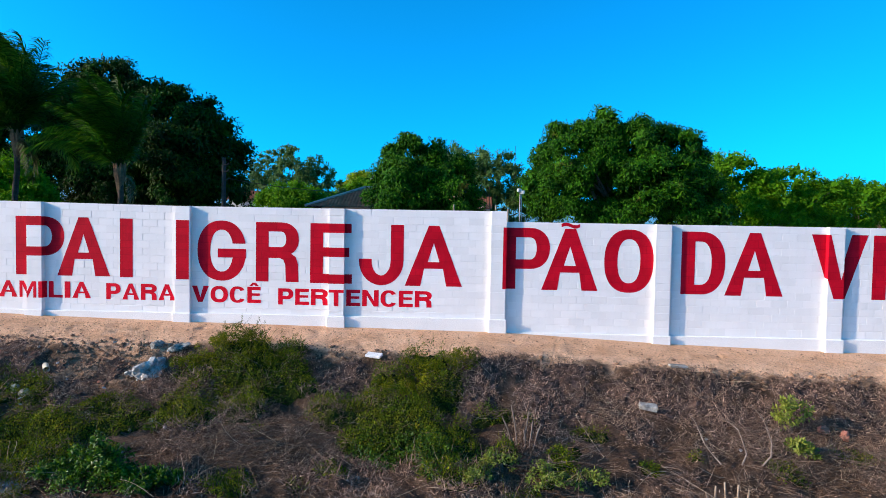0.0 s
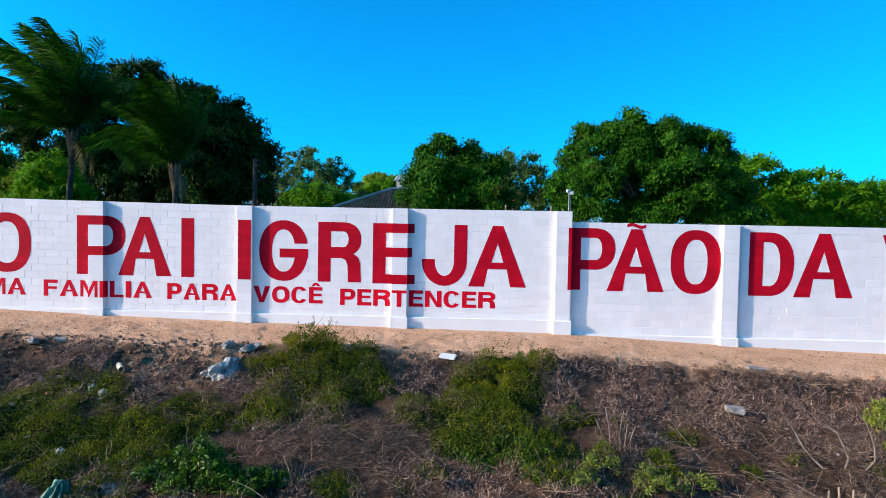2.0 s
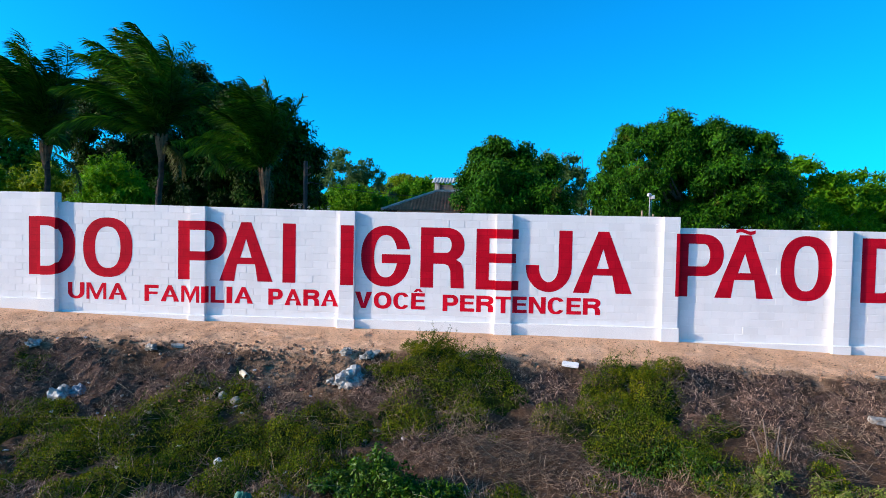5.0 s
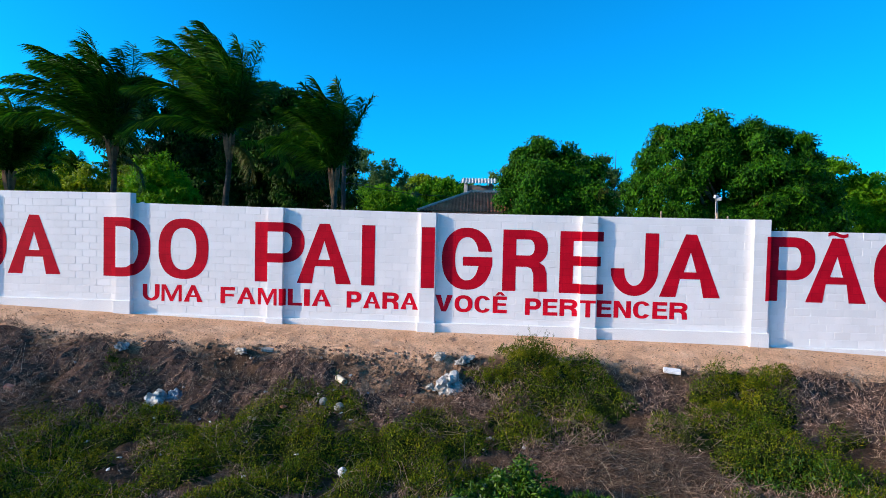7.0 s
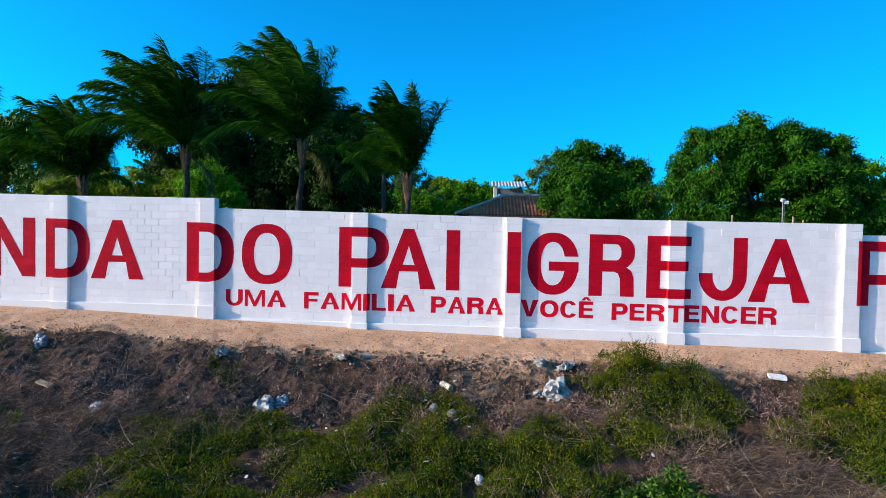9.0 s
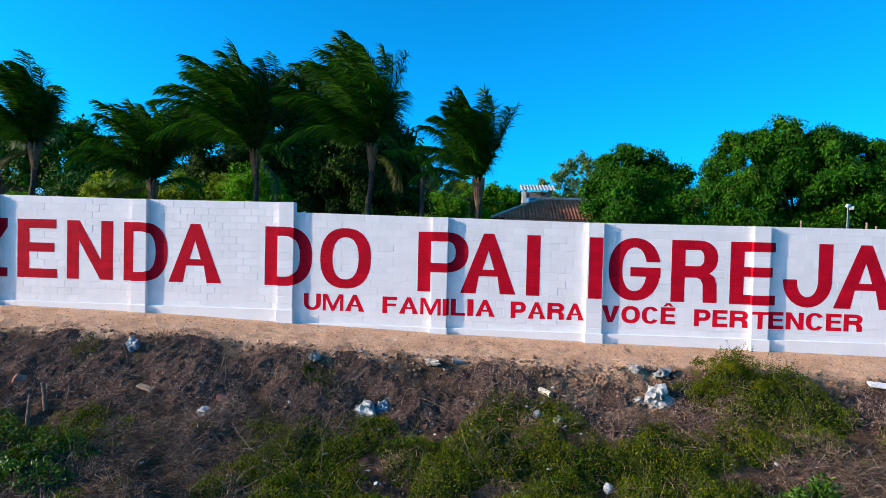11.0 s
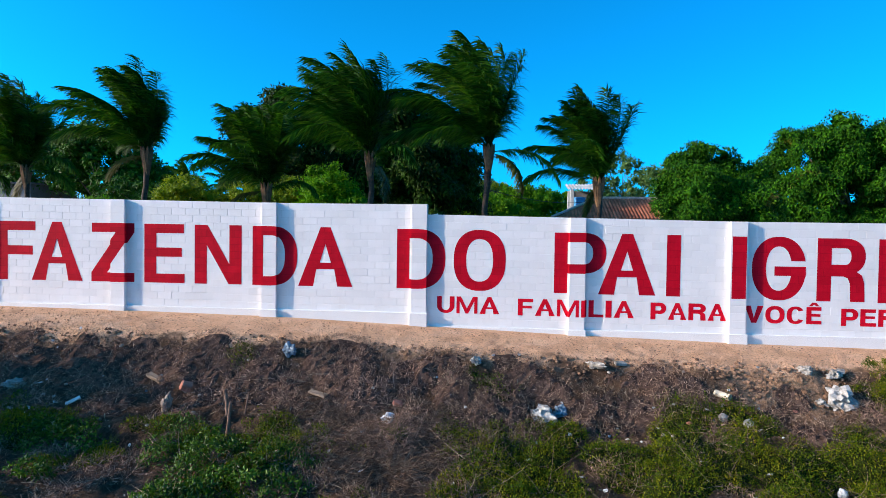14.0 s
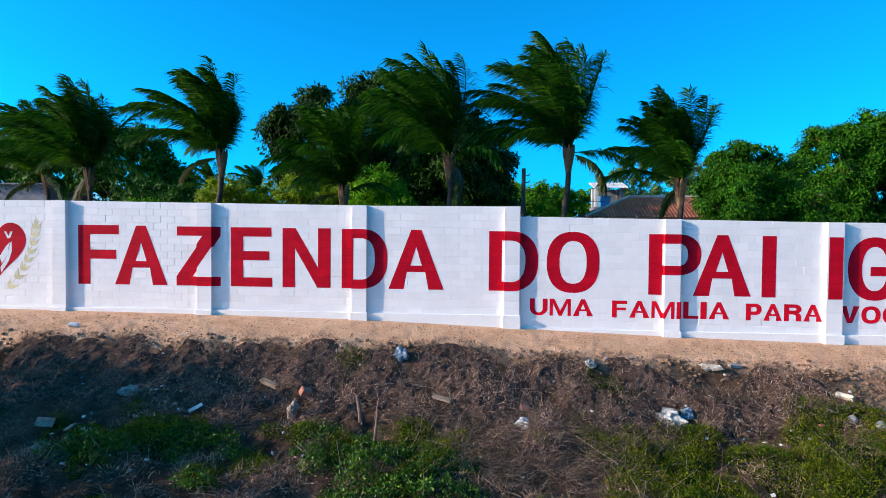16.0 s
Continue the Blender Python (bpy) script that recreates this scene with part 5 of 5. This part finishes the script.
def build_house():
    house = tagged(new("house"), "low house with an orange clay tile roof behind the wall", "house")
    g = ground_z(-4, 38, False)
    part("wall", box((-8.7, 36.8, g), (1.2, 41.7, 3.82)), M_CREAM, house)
    lo, hi, ya, yb, yc, xa, xb, run = 3.8, 5.25, 36.0, 39.2, 42.4, -9.6, 2.0, 3.4
    hip = lambda t: (xa + run * t, xb - run * t)
    smooth(part("roof", wave_roof(xa, xb, ya, lo, yb, hi, 0.22, 0.035, 9, trim=hip), M_TILE, house))
    smooth(part("roof", wave_roof(xa, xb, yc, lo, yb, hi, 0.22, 0.035, 9, trim=hip), M_TILE, house))
    for sx, xs, xe in ((1, xa, xa + run), (-1, xb, xb - run)):
        bm = wave_roof(ya, yc, xs, lo, xe, hi, 0.22, 0.035, 9, trim=lambda t: (ya + (yb - ya) * t, yc - (yc - yb) * t))
        bmesh.ops.transform(bm, matrix=Matrix(((0, 1, 0, 0), (1, 0, 0, 0), (0, 0, 1, 0), (0, 0, 0, 1))), verts=bm.verts)
        # the left hip gets its shade from the darkened tile colour
        smooth(part("roof", bm, M_SHADETILE if sx == 1 else M_TILE, house))
    part("ridge", tube([(xa + run - 0.1, yb, hi + 0.03), (xb - run + 0.1, yb, hi + 0.03)], (0.1, 0.1), 8), M_CAP, house)
    for p, q in (((xa, ya, lo), (xa + run, yb, hi)), ((xb, ya, lo), (xb - run, yb, hi))):
        part("ridge", tube([Vector(p) + Vector((0, 0, 0.05)), Vector(q) + Vector((0, 0, 0.05))], (0.09, 0.09), 8), M_CAP, house)
    small = tagged(new("house"), "far house with a weathered brown tile roof", "house")
    g = ground_z(-20, 56, False)
    part("wall", box((-22.0, 55.5, g), (-18.4, 59.5, 4.9)), M_CREAM, small)
    smooth(part("roof", wave_roof(-22.4, -18.0, 55.0, 4.85, 57.5, 5.9, 0.22, 0.035, 7), M_TILE, small))
    smooth(part("roof", wave_roof(-22.4, -18.0, 60.0, 4.85, 57.5, 5.9, 0.22, 0.035, 7), M_TILE, small))
    shed = tagged(new("shed"), "small shed with a clay tile roof among the trees", "shed")
    part("wall", box((1.9, 42.2, g - 0.1), (2.7, 44.2, 4.0)), M_CREAM, shed)
    smooth(part("roof", wave_roof(1.8, 2.85, 41.9, 4.0, 43.2, 4.95, 0.2, 0.03, 5), M_TILE, shed))
    smooth(part("roof", wave_roof(1.8, 2.85, 44.5, 4.0, 43.2, 4.95, 0.2, 0.03, 5), M_TILE, shed))
    grey = tagged(new("building"), "grey plain building far behind the palms", "building")
    part("wall", box((-66, 50, 0), (-56.5, 56, 6.8), 0.02), M_GREYWALL, grey)
    part("roof", box((-66.3, 49.7, 6.8), (-56.2, 56.3, 6.95), 0.02), M_GREYWALL, grey)


def build_water_tower():
    t = tagged(new("water_tower"), "small roofed water tank tower behind the house", "water tower")
    g = ground_z(-6, 49, False)
    x0, x1, y0, y1 = -6.95, -4.55, 48.2, 50.2
    # left posts keep the lit tone; right posts and back wall darkened for shade
    for x in (x0, x1 - 0.3):
        for y in (y0, y1 - 0.3):
            part("post", box((x, y, g), (x + 0.3, y + 0.3, 6.55), 0.02), M_GREYWALL if x > x0 else M_FIBRO, t)
    part("back_wall", box((x0 + 0.3, y1 - 0.2, 4.9), (x1 - 0.3, y1 - 0.05, 6.5), 0.01), M_GREYWALL, t)
    part("platform", box((x0 - 0.1, y0 - 0.1, 4.7), (x1 + 0.1, y1 + 0.1, 4.95), 0.02), M_GREYWALL, t)
    smooth(part("roof", wave_roof(x0 - 0.25, x1 + 0.3, y0 - 0.5, 6.5, y1 + 0.2, 7.15, 0.27, 0.05, 2), M_FIBRO, t))
    cx, cy = -6.05, 49.0
    tank = part("tank", tube([(cx, cy, 4.95), (cx, cy, 5.2), (cx, cy, 5.72), (cx, cy, 5.8)], (0.46, 0.5, 0.56, 0.56), 20), M_BLUE, t, "blue plastic water tank")
    smooth(tank)
    part("lid", tube([(cx, cy, 5.8), (cx, cy, 5.9), (cx, cy, 5.97)], (0.58, 0.54, 0.12), 20), M_BLUE, tank)


def build_poles():
    g = ground_z(-13.8, 33, False)
    pole = tagged(new("utility_pole"), "dark timber utility pole with small insulators", "utility pole")
    part("pole", tube([(-13.8, 33.1, g - 0.2), (-13.78, 33.1, 3), (-13.77, 33.1, 6.55)], (0.15, 0.14, 0.12), 10), M_DARKWOOD, pole)
    for z in (5.2, 5.7, 6.1):
        part("bracket", tube([(-13.78, 33.0, z), (-13.5, 32.95, z + 0.02), (-13.42, 32.95, z + 0.12)], (0.03, 0.03, 0.04), 6), M_DARKWOOD, pole)
    wire = tagged(new("cable"), "thin drooping overhead cable", "cable")
    part("cable_line", tube([(-13.5 + 0.9 * k, 33 + 1.6 * k, 5.3 - 0.14 * k + 0.018 * k * k) for k in range(9)], [0.02] * 9, 5), M_DARKWOOD, wire)
    lamp = tagged(new("floodlight_post"), "thin steel post with two white floodlights", "floodlight")
    g = ground_z(2.58, 19.2, False)
    part("post", tube([(2.58, 19.2, g - 0.1), (2.58, 19.2, 2), (2.58, 19.2, 3.95)], (0.02, 0.02, 0.018), 8), M_METAL, lamp)
    for x, rz in ((2.54, 25), (2.66, -20)):
        head = part("lamp_head", box((-0.07, -0.05, -0.05), (0.07, 0.05, 0.06), 0.012, pose(x, 19.12, 4.0 - 0.07 * (x > 2.6), 25, 0, rz)), M_LAMPWHITE, lamp)
    part("stay", tube([(2.66, 19.22, g), (2.64, 19.22, 3.9)], (0.012, 0.012), 6), M_METAL, lamp)
    mast = tagged(new("antenna_mast"), "thin bare antenna mast above the trees", "antenna")
    part("mast", tube([(4.64, 44.2, g), (4.65, 44.2, 5), (4.66, 44.2, 8.95)], (0.035, 0.03, 0.015), 6), M_DARKWOOD, mast)
    for x, y, h in ((1.55, 16.4, 3.35), (1.95, 16.6, 3.25), (0.2, 17.5, 3.4)):
        st = tagged(new("fence_post"), "thin weathered fence post behind the wall", "post", "posts behind the wall")
        part("post", tube([(x, y, ground_z(x, y, False) - 0.1), (x, y, h)], (0.035, 0.03), 7), M_PALEWOOD, st)


# ---- litter and rubble on the bank ----
def rock_mesh(size, seed, rough=0.35, sub=3, flat=1.0):
    bm = bmesh.new()
    bmesh.ops.create_icosphere(bm, subdivisions=sub, radius=1.0)
    for v in bm.verts:
        p = v.co.copy()
        k = 1 + rough * noise.noise(p * 1.3 + Vector((seed, 0, 0))) + rough * 0.6 * noise.noise(p * 3.1 + Vector((0, seed, 0))) + rough * 0.3 * noise.noise(p * 7 + Vector((0, 0, seed)))
        v.co = Vector((p.x * size[0], p.y * size[1], p.z * size[2] * flat)) * k
    return bm


def lump(name, label, category, x, y, size, material, seed, rough=0.55, sink=0.45, group="", sub=4):
    ob = part(name, rock_mesh(size, seed, rough, sub), material)
    ob.location = (x, y, ground_z(x, y) + size[2] * (1 - sink))
    ob.rotation_euler = (0.1 * math.sin(seed), 0.15 * math.cos(seed * 2), seed * 1.3)
    return tagged(ob, label, category, group)


def slab(name, label, category, x, y, size, material, turn, tilt=(6, 4), lift=0.05, group=""):
    bm = box((-size[0] / 2, -size[1] / 2, 0), (size[0] / 2, size[1] / 2, size[2]), min(size) * 0.14)
    bmesh.ops.subdivide_edges(bm, edges=[e for e in bm.edges if e.calc_length() > max(size) * 0.4], cuts=2)
    for v in bm.verts:
        v.co += Vector((noise.noise(v.co * 9 + Vector((turn, 0, 0))), noise.noise(v.co * 9 + Vector((0, turn, 0))), noise.noise(v.co * 7 + Vector((0, 0, turn))))) * min(size) * 0.22
    ob = part(name, bm, material)
    ob.matrix_world = pose(x, y, ground_z(x, y) + lift, tilt[0], tilt[1], turn)
    return tagged(ob, label, category, group)


def stake(x, y, h, r, lean, label="cut weathered wooden stake standing in the weeds", material=None):
    z = ground_z(x, y)
    ob = part("stake", tube([(x, y, z - 0.1), (x + lean * 0.5 + 0.01, y, z + h * 0.5), (x + lean, y, z + h)], (r, r * 0.92, r * 0.8), 8), material or M_STAKE)
    return tagged(ob, label, "stake")


def netting(x, y):
    """Netting hung over a stub: a leaning cone with deep folds and a loose hem."""
    bm, rings = bmesh.new(), []
    z = ground_z(x, y)
    for k in range(13):
        t = k / 12
        row = []
        for j in range(56):
            a = 2 * math.pi * j / 56
            fold = 1 + 0.5 * noise.noise(Vector((2.2 * math.cos(a), 2.2 * math.sin(a), 3 * t))) + (0.15 + 0.3 * t) * math.sin(a * 7 + 2.2 * math.sin(3 * t + a)) + 0.1 * math.sin(a * 13 + 5 * t)
            r = (0.03 + 0.15 * t ** 0.7) * fold
            row.append(bm.verts.new((x + 0.05 * (1 - t) + r * math.cos(a), y + r * 0.8 * math.sin(a), z + 0.3 * (1 - t ** 1.7) + 0.05 * noise.noise(Vector((3 * math.cos(a), 3 * math.sin(a), 5 * t))) + 0.02 * math.sin(a * 5) * t)))
        rings.append(row)
    for lo, hi in zip(rings, rings[1:]):
        for j in range(56):
            bm.faces.new((lo[j], lo[(j + 1) % 56], hi[(j + 1) % 56], hi[j]))
    bm.faces.new(rings[0][::-1])
    bmesh.ops.recalc_face_normals(bm, faces=bm.faces)
    tagged(smooth(part("plastic_net", bm, M_BAGGREEN)), "crumpled green plastic netting draped among weeds", "netting")


def build_litter():
    lump("concrete_lump", "large pale broken lump of concrete on the bank", "rubble", -6.2, 10.0, (0.34, 0.22, 0.22), M_RUBBLE, 1.0, 0.8, sub=3)
    lump("concrete_lump", "small pale lump of concrete beside a larger one", "rubble", -6.62, 9.95, (0.1, 0.1, 0.09), M_CONCRETE, 2.0)
    lump("concrete_rubble", "grey rubble on the edge of the bank", "rubble", -5.95, 10.75, (0.2, 0.12, 0.08), M_CONCRETE, 3.0, 0.7)
    lump("concrete_rubble", "grey rubble on the edge of the bank", "rubble", -6.5, 10.85, (0.16, 0.12, 0.08), M_CONCRETE, 3.6, 0.7)
    lump("concrete_lump", "pale broken lump of concrete half wrapped in weeds", "rubble", -12.2, 9.4, (0.28, 0.2, 0.18), M_RUBBLE, 4.0, 0.8, sub=3)
    lump("plastic_bag", "crumpled pale blue plastic bag on the bank", "bag", -11.85, 9.5, (0.13, 0.1, 0.12), M_BAGBLUE, 5.0, 0.55)
    lump("concrete_rubble", "white plaster rubble on the edge of the bank", "rubble", -13.6, 10.55, (0.16, 0.1, 0.08), M_RUBBLE, 6.0, 0.9)
    lump("concrete_rubble", "white plaster rubble on the edge of the bank", "rubble", -11.0, 10.75, (0.26, 0.1, 0.07), M_CONCRETE, 6.6, 0.7)
    lump("plastic_bag", "crumpled blue plastic bag at the top of the bank", "bag", -17.77, 10.45, (0.16, 0.12, 0.14), M_BAGBLUE, 7.0, 0.6)
    lump("concrete_rubble", "grey rubble lying in shade", "rubble", -23.3, 9.3, (0.2, 0.15, 0.09), M_CONCRETE, 8.0, 0.7)
    lump("plastic_bag", "white crumpled plastic bag on dry brush", "bag", -15.15, 8.55, (0.15, 0.12, 0.1), M_BAGWHITE, 9.0, 0.5)
    lump("plastic_bag", "white crumpled plastic bag among weeds", "bag", -18.1, 5.4, (0.14, 0.1, 0.08), M_BAGWHITE, 10.0, 0.55)
    lump("plastic_sack", "large crumpled white and grey plastic sack in dry grass", "sack", -18.75, 4.9, (0.26, 0.14, 0.09), M_CONCRETE, 41.0, 0.75)
    lump("plastic_bag", "crumpled blue-grey plastic bag beside a white sack", "bag", -18.35, 5.0, (0.15, 0.1, 0.06), M_BAGBLUE, 42.0, 0.7)
    lump("plastic_scrap", "red plastic scrap between two bags", "litter", -18.3, 5.15, (0.07, 0.04, 0.03), M_REDLOW, 43.0, 0.5)
    netting(-6.9, 5.7)
    lump("plastic_bag", "pale crumpled plastic bag among weeds", "bag", -6.3, 6.0, (0.24, 0.14, 0.05), M_BAGBLUE, 11.6, 0.5)
    lump("stone", "reddish stone on dry brush", "stone", 7.65, 9.25, (0.11, 0.09, 0.09), M_BRICK, 12.0, 0.4)
    lump("stone", "reddish stone on dry brush", "stone", 7.98, 9.1, (0.09, 0.08, 0.1), M_BRICK, 13.0, 0.4)
    lump("round_stone", "pale round stone among weeds", "stone", -8.73, 9.4, (0.09, 0.09, 0.09), M_CONCRETE, 14.0, 0.12)
    lump("round_stone", "pale round stone among weeds", "stone", -8.35, 9.15, (0.1, 0.09, 0.08), M_CONCRETE, 15.0, 0.15)
    lump("round_stone", "pale stone on dry brush", "stone", -5.4, 8.5, (0.1, 0.08, 0.07), M_CONCRETE, 15.6, 0.3)
    lump("plastic_pot", "white and teal plastic pot among weeds", "pot", -7.8, 7.05, (0.07, 0.07, 0.09), M_BAGWHITE, 16.0, 0.2, 0.1)
    slab("wood_plank", "short weathered plank on dry brush", "plank", -16.75, 9.25, (0.42, 0.13, 0.04), M_PALEWOOD, -20, (12, 8))
    slab("wood_plank", "pale weathered log end on the bank", "plank", -20.5, 9.75, (0.46, 0.13, 0.1), M_PALEWOOD, -25, (10, 12))
    slab("carton", "torn brown and white carton on the bank", "carton", -19.65, 9.4, (0.24, 0.2, 0.16), M_BRICK, 35, (30, 20))
    slab("brick_piece", "broken red brick on dry brush", "brick", -15.1, 9.15, (0.2, 0.12, 0.11), M_BRICK, 10, (10, 10))
    slab("plastic_sheet", "white torn plastic sheet in shade", "sheet", -21.65, 8.75, (0.28, 0.09, 0.02), M_BAGWHITE, 34, (26, -25), 0.08)
    slab("carton", "flattened pale brown carton piece among weeds", "carton", -24.17, 7.9, (0.3, 0.2, 0.03), M_CARTON, 20, (35, 10), 0.08)
    slab("carton", "flattened pale brown carton piece among weeds", "carton", -23.67, 7.9, (0.24, 0.16, 0.03), M_CARTON, -30, (25, -20), 0.08)
    slab("plastic_sheet", "white torn plastic sheet among weeds", "sheet", -23.27, 7.8, (0.2, 0.12, 0.02), M_BAGWHITE, 55, (20, 15), 0.08)
    slab("carton", "torn grey carton piece among dark weeds", "carton", -23.5, 6.9, (0.3, 0.16, 0.03), M_CARTON, 70, (30, -10), 0.1)
    lump("sack", "torn dirty brown sack hanging on dry brush", "sack", -19.68, 8.75, (0.12, 0.09, 0.2), M_CARTON, 21.0, 0.6)
    slab("white_block", "small white painted block lying on sand", "block", -26.05, 11.3, (0.24, 0.12, 0.1), M_PLAIN, 6, (2, 2), 0.0)
    slab("concrete_slab", "white broken slab lying at the bank edge", "slab", -1.48, 10.75, (0.36, 0.2, 0.055), M_PLAIN, -12, (10, 3))
    slab("concrete_block", "flat grey concrete block among dry brush", "block", 4.25, 9.4, (0.36, 0.16, 0.1), M_CONCRETE, -8, (12, 6))
    slab("concrete_slab", "pale broken slab at the bank edge", "slab", 5.4, 10.95, (0.4, 0.15, 0.05), M_CONCRETE, 5, (4, 3), 0.02)
    slab("concrete_slab", "pale broken slab at the bank edge", "slab", -10.4, 10.85, (0.26, 0.12, 0.07), M_CONCRETE, 12, (8, 3), 0.02)
    z = ground_z(-8.5, 10.0)
    pipe = tube([(-8.62, 10.15, z + 0.06), (-8.42, 9.9, z + 0.03)], (0.065, 0.065), 16, False)
    bmesh.ops.solidify(pipe, geom=pipe.faces[:], thickness=0.008)
    tagged(part("pipe", pipe, M_PVC), "short cream plastic pipe sticking out of the bank", "pipe")
    stake(-18.22, 8.35, 0.5, 0.042, -0.07)
    stake(-17.8, 7.3, 0.8, 0.03, 0.1)
    stake(-18.02, 8.6, 0.42, 0.016, 0.1)
    for k, (dx, dy, h, ln) in enumerate(((0, 0, 0.85, -0.12), (0.1, 0.05, 0.65, 0.1), (0.2, -0.04, 0.5, 0.06), (-0.08, 0.06, 0.55, -0.2), (0.28, 0.05, 0.42, 0.14), (0.13, -0.1, 0.38, -0.03))):
        stake(1.5 + dx, 8.0 + dy, h * 0.85, 0.016, ln, "dead brown upright stick in dry brush", M_STICK)
    for k, (dx, h, ln) in enumerate(((0, 0.34, 0.03), (0.16, 0.4, -0.02), (0.3, 0.38, 0.03), (0.42, 0.3, 0.05), (-0.15, 0.25, -0.05))):
        stake(4.4 + dx, 6.6 - 0.05 * k, h, 0.018, ln, "cut pale shrub stub", M_PALEWOOD)
    rng = np.random.default_rng(8)
    z = ground_z(5.4, 7.9)
    for k in range(3):
        a = np.array([5.0 + 0.35 * k, 7.7, z + 0.05])
        pts = [a]
        d = unit(np.array([rng.uniform(-0.2, 1), rng.uniform(-0.1, 0.5), 0.5]))
        for j in range(5):
            d = unit(d + rng.normal(scale=0.35, size=3) * np.array([1, 1, 0.5]))
            pts.append(pts[-1] + d * 0.22)
        tagged(part("dead_branch", tube(pts, np.linspace(0.018, 0.006, 6), 6), M_STICK), "grey dead branch lying on the brush", "branch")
    kinds = [part("litter_scrap", rock_mesh((0.035, 0.03, 0.018), 31.0, 0.6, 2), M_BAGWHITE), part("litter_scrap", rock_mesh((0.05, 0.024, 0.014), 32.0, 0.6, 2), M_BAGWHITE),
             part("litter_scrap", rock_mesh((0.04, 0.035, 0.028), 33.0, 0.4, 2), M_CONCRETE), part("litter_scrap", rock_mesh((0.03, 0.03, 0.02), 34.0, 0.5, 2), M_BAGBLUE), part("litter_scrap", rock_mesh((0.07, 0.05, 0.035), 35.0, 0.5, 2), M_BRICK)]
    words = ("scrap of white plastic litter", "torn strip of white plastic litter", "small pale stone among the weeds", "scrap of blue plastic litter", "small piece of red brick")
    for k, ob in enumerate(kinds):
        tagged(ob, words[k] + " on the bank", "litter", "litter on the bank")
        ob.location = (-10 + k * 0.7, 9.8, ground_z(-10 + k * 0.7, 9.8) + 0.03)
    for k in range(140):
        x = rng.choice([rng.uniform(-26, 11), rng.normal(-7.5, 2.2), rng.normal(-21.5, 2), rng.normal(-22.5, 1.5), rng.normal(-13, 2)])
        y = rng.uniform(6.2, 10.9)
        copy_thing(kinds[rng.choice(5, p=(0.3, 0.22, 0.32, 0.1, 0.06))], pose(x, y, ground_z(x, y) + 0.035 + 0.05 * rng.random(), rng.uniform(-25, 25), rng.uniform(-25, 25), rng.uniform(0, 360)))


def build_shade_tree():
    build_tree("broadleaf_tree", "dense low tree on the bank shading the weeds", -31.2, 6.3,
               [(0, 0, 2.1, 1.8, 2.2, 1.9), (-0.6, 0, 1.3, 1.8, 2.2, 1.2)], (250, 0.32), 52, (0.2, 0.09), M_MANGO, 61, 0.2, 0.2)
    build_tree("broadleaf_tree", "dense leafy tree low on the bank shading the weeds", -31.4, 3.7,
               [(0, 0, 2.7, 1.7, 1.7, 2.0), (-0.5, 0, 1.4, 1.8, 1.8, 1.3)], (75, 0.34), 46, (0.2, 0.09), M_MANGO, 62, 0.2, 0.2)


build_house()
build_water_tower()
build_poles()
build_litter()
build_shade_tree()
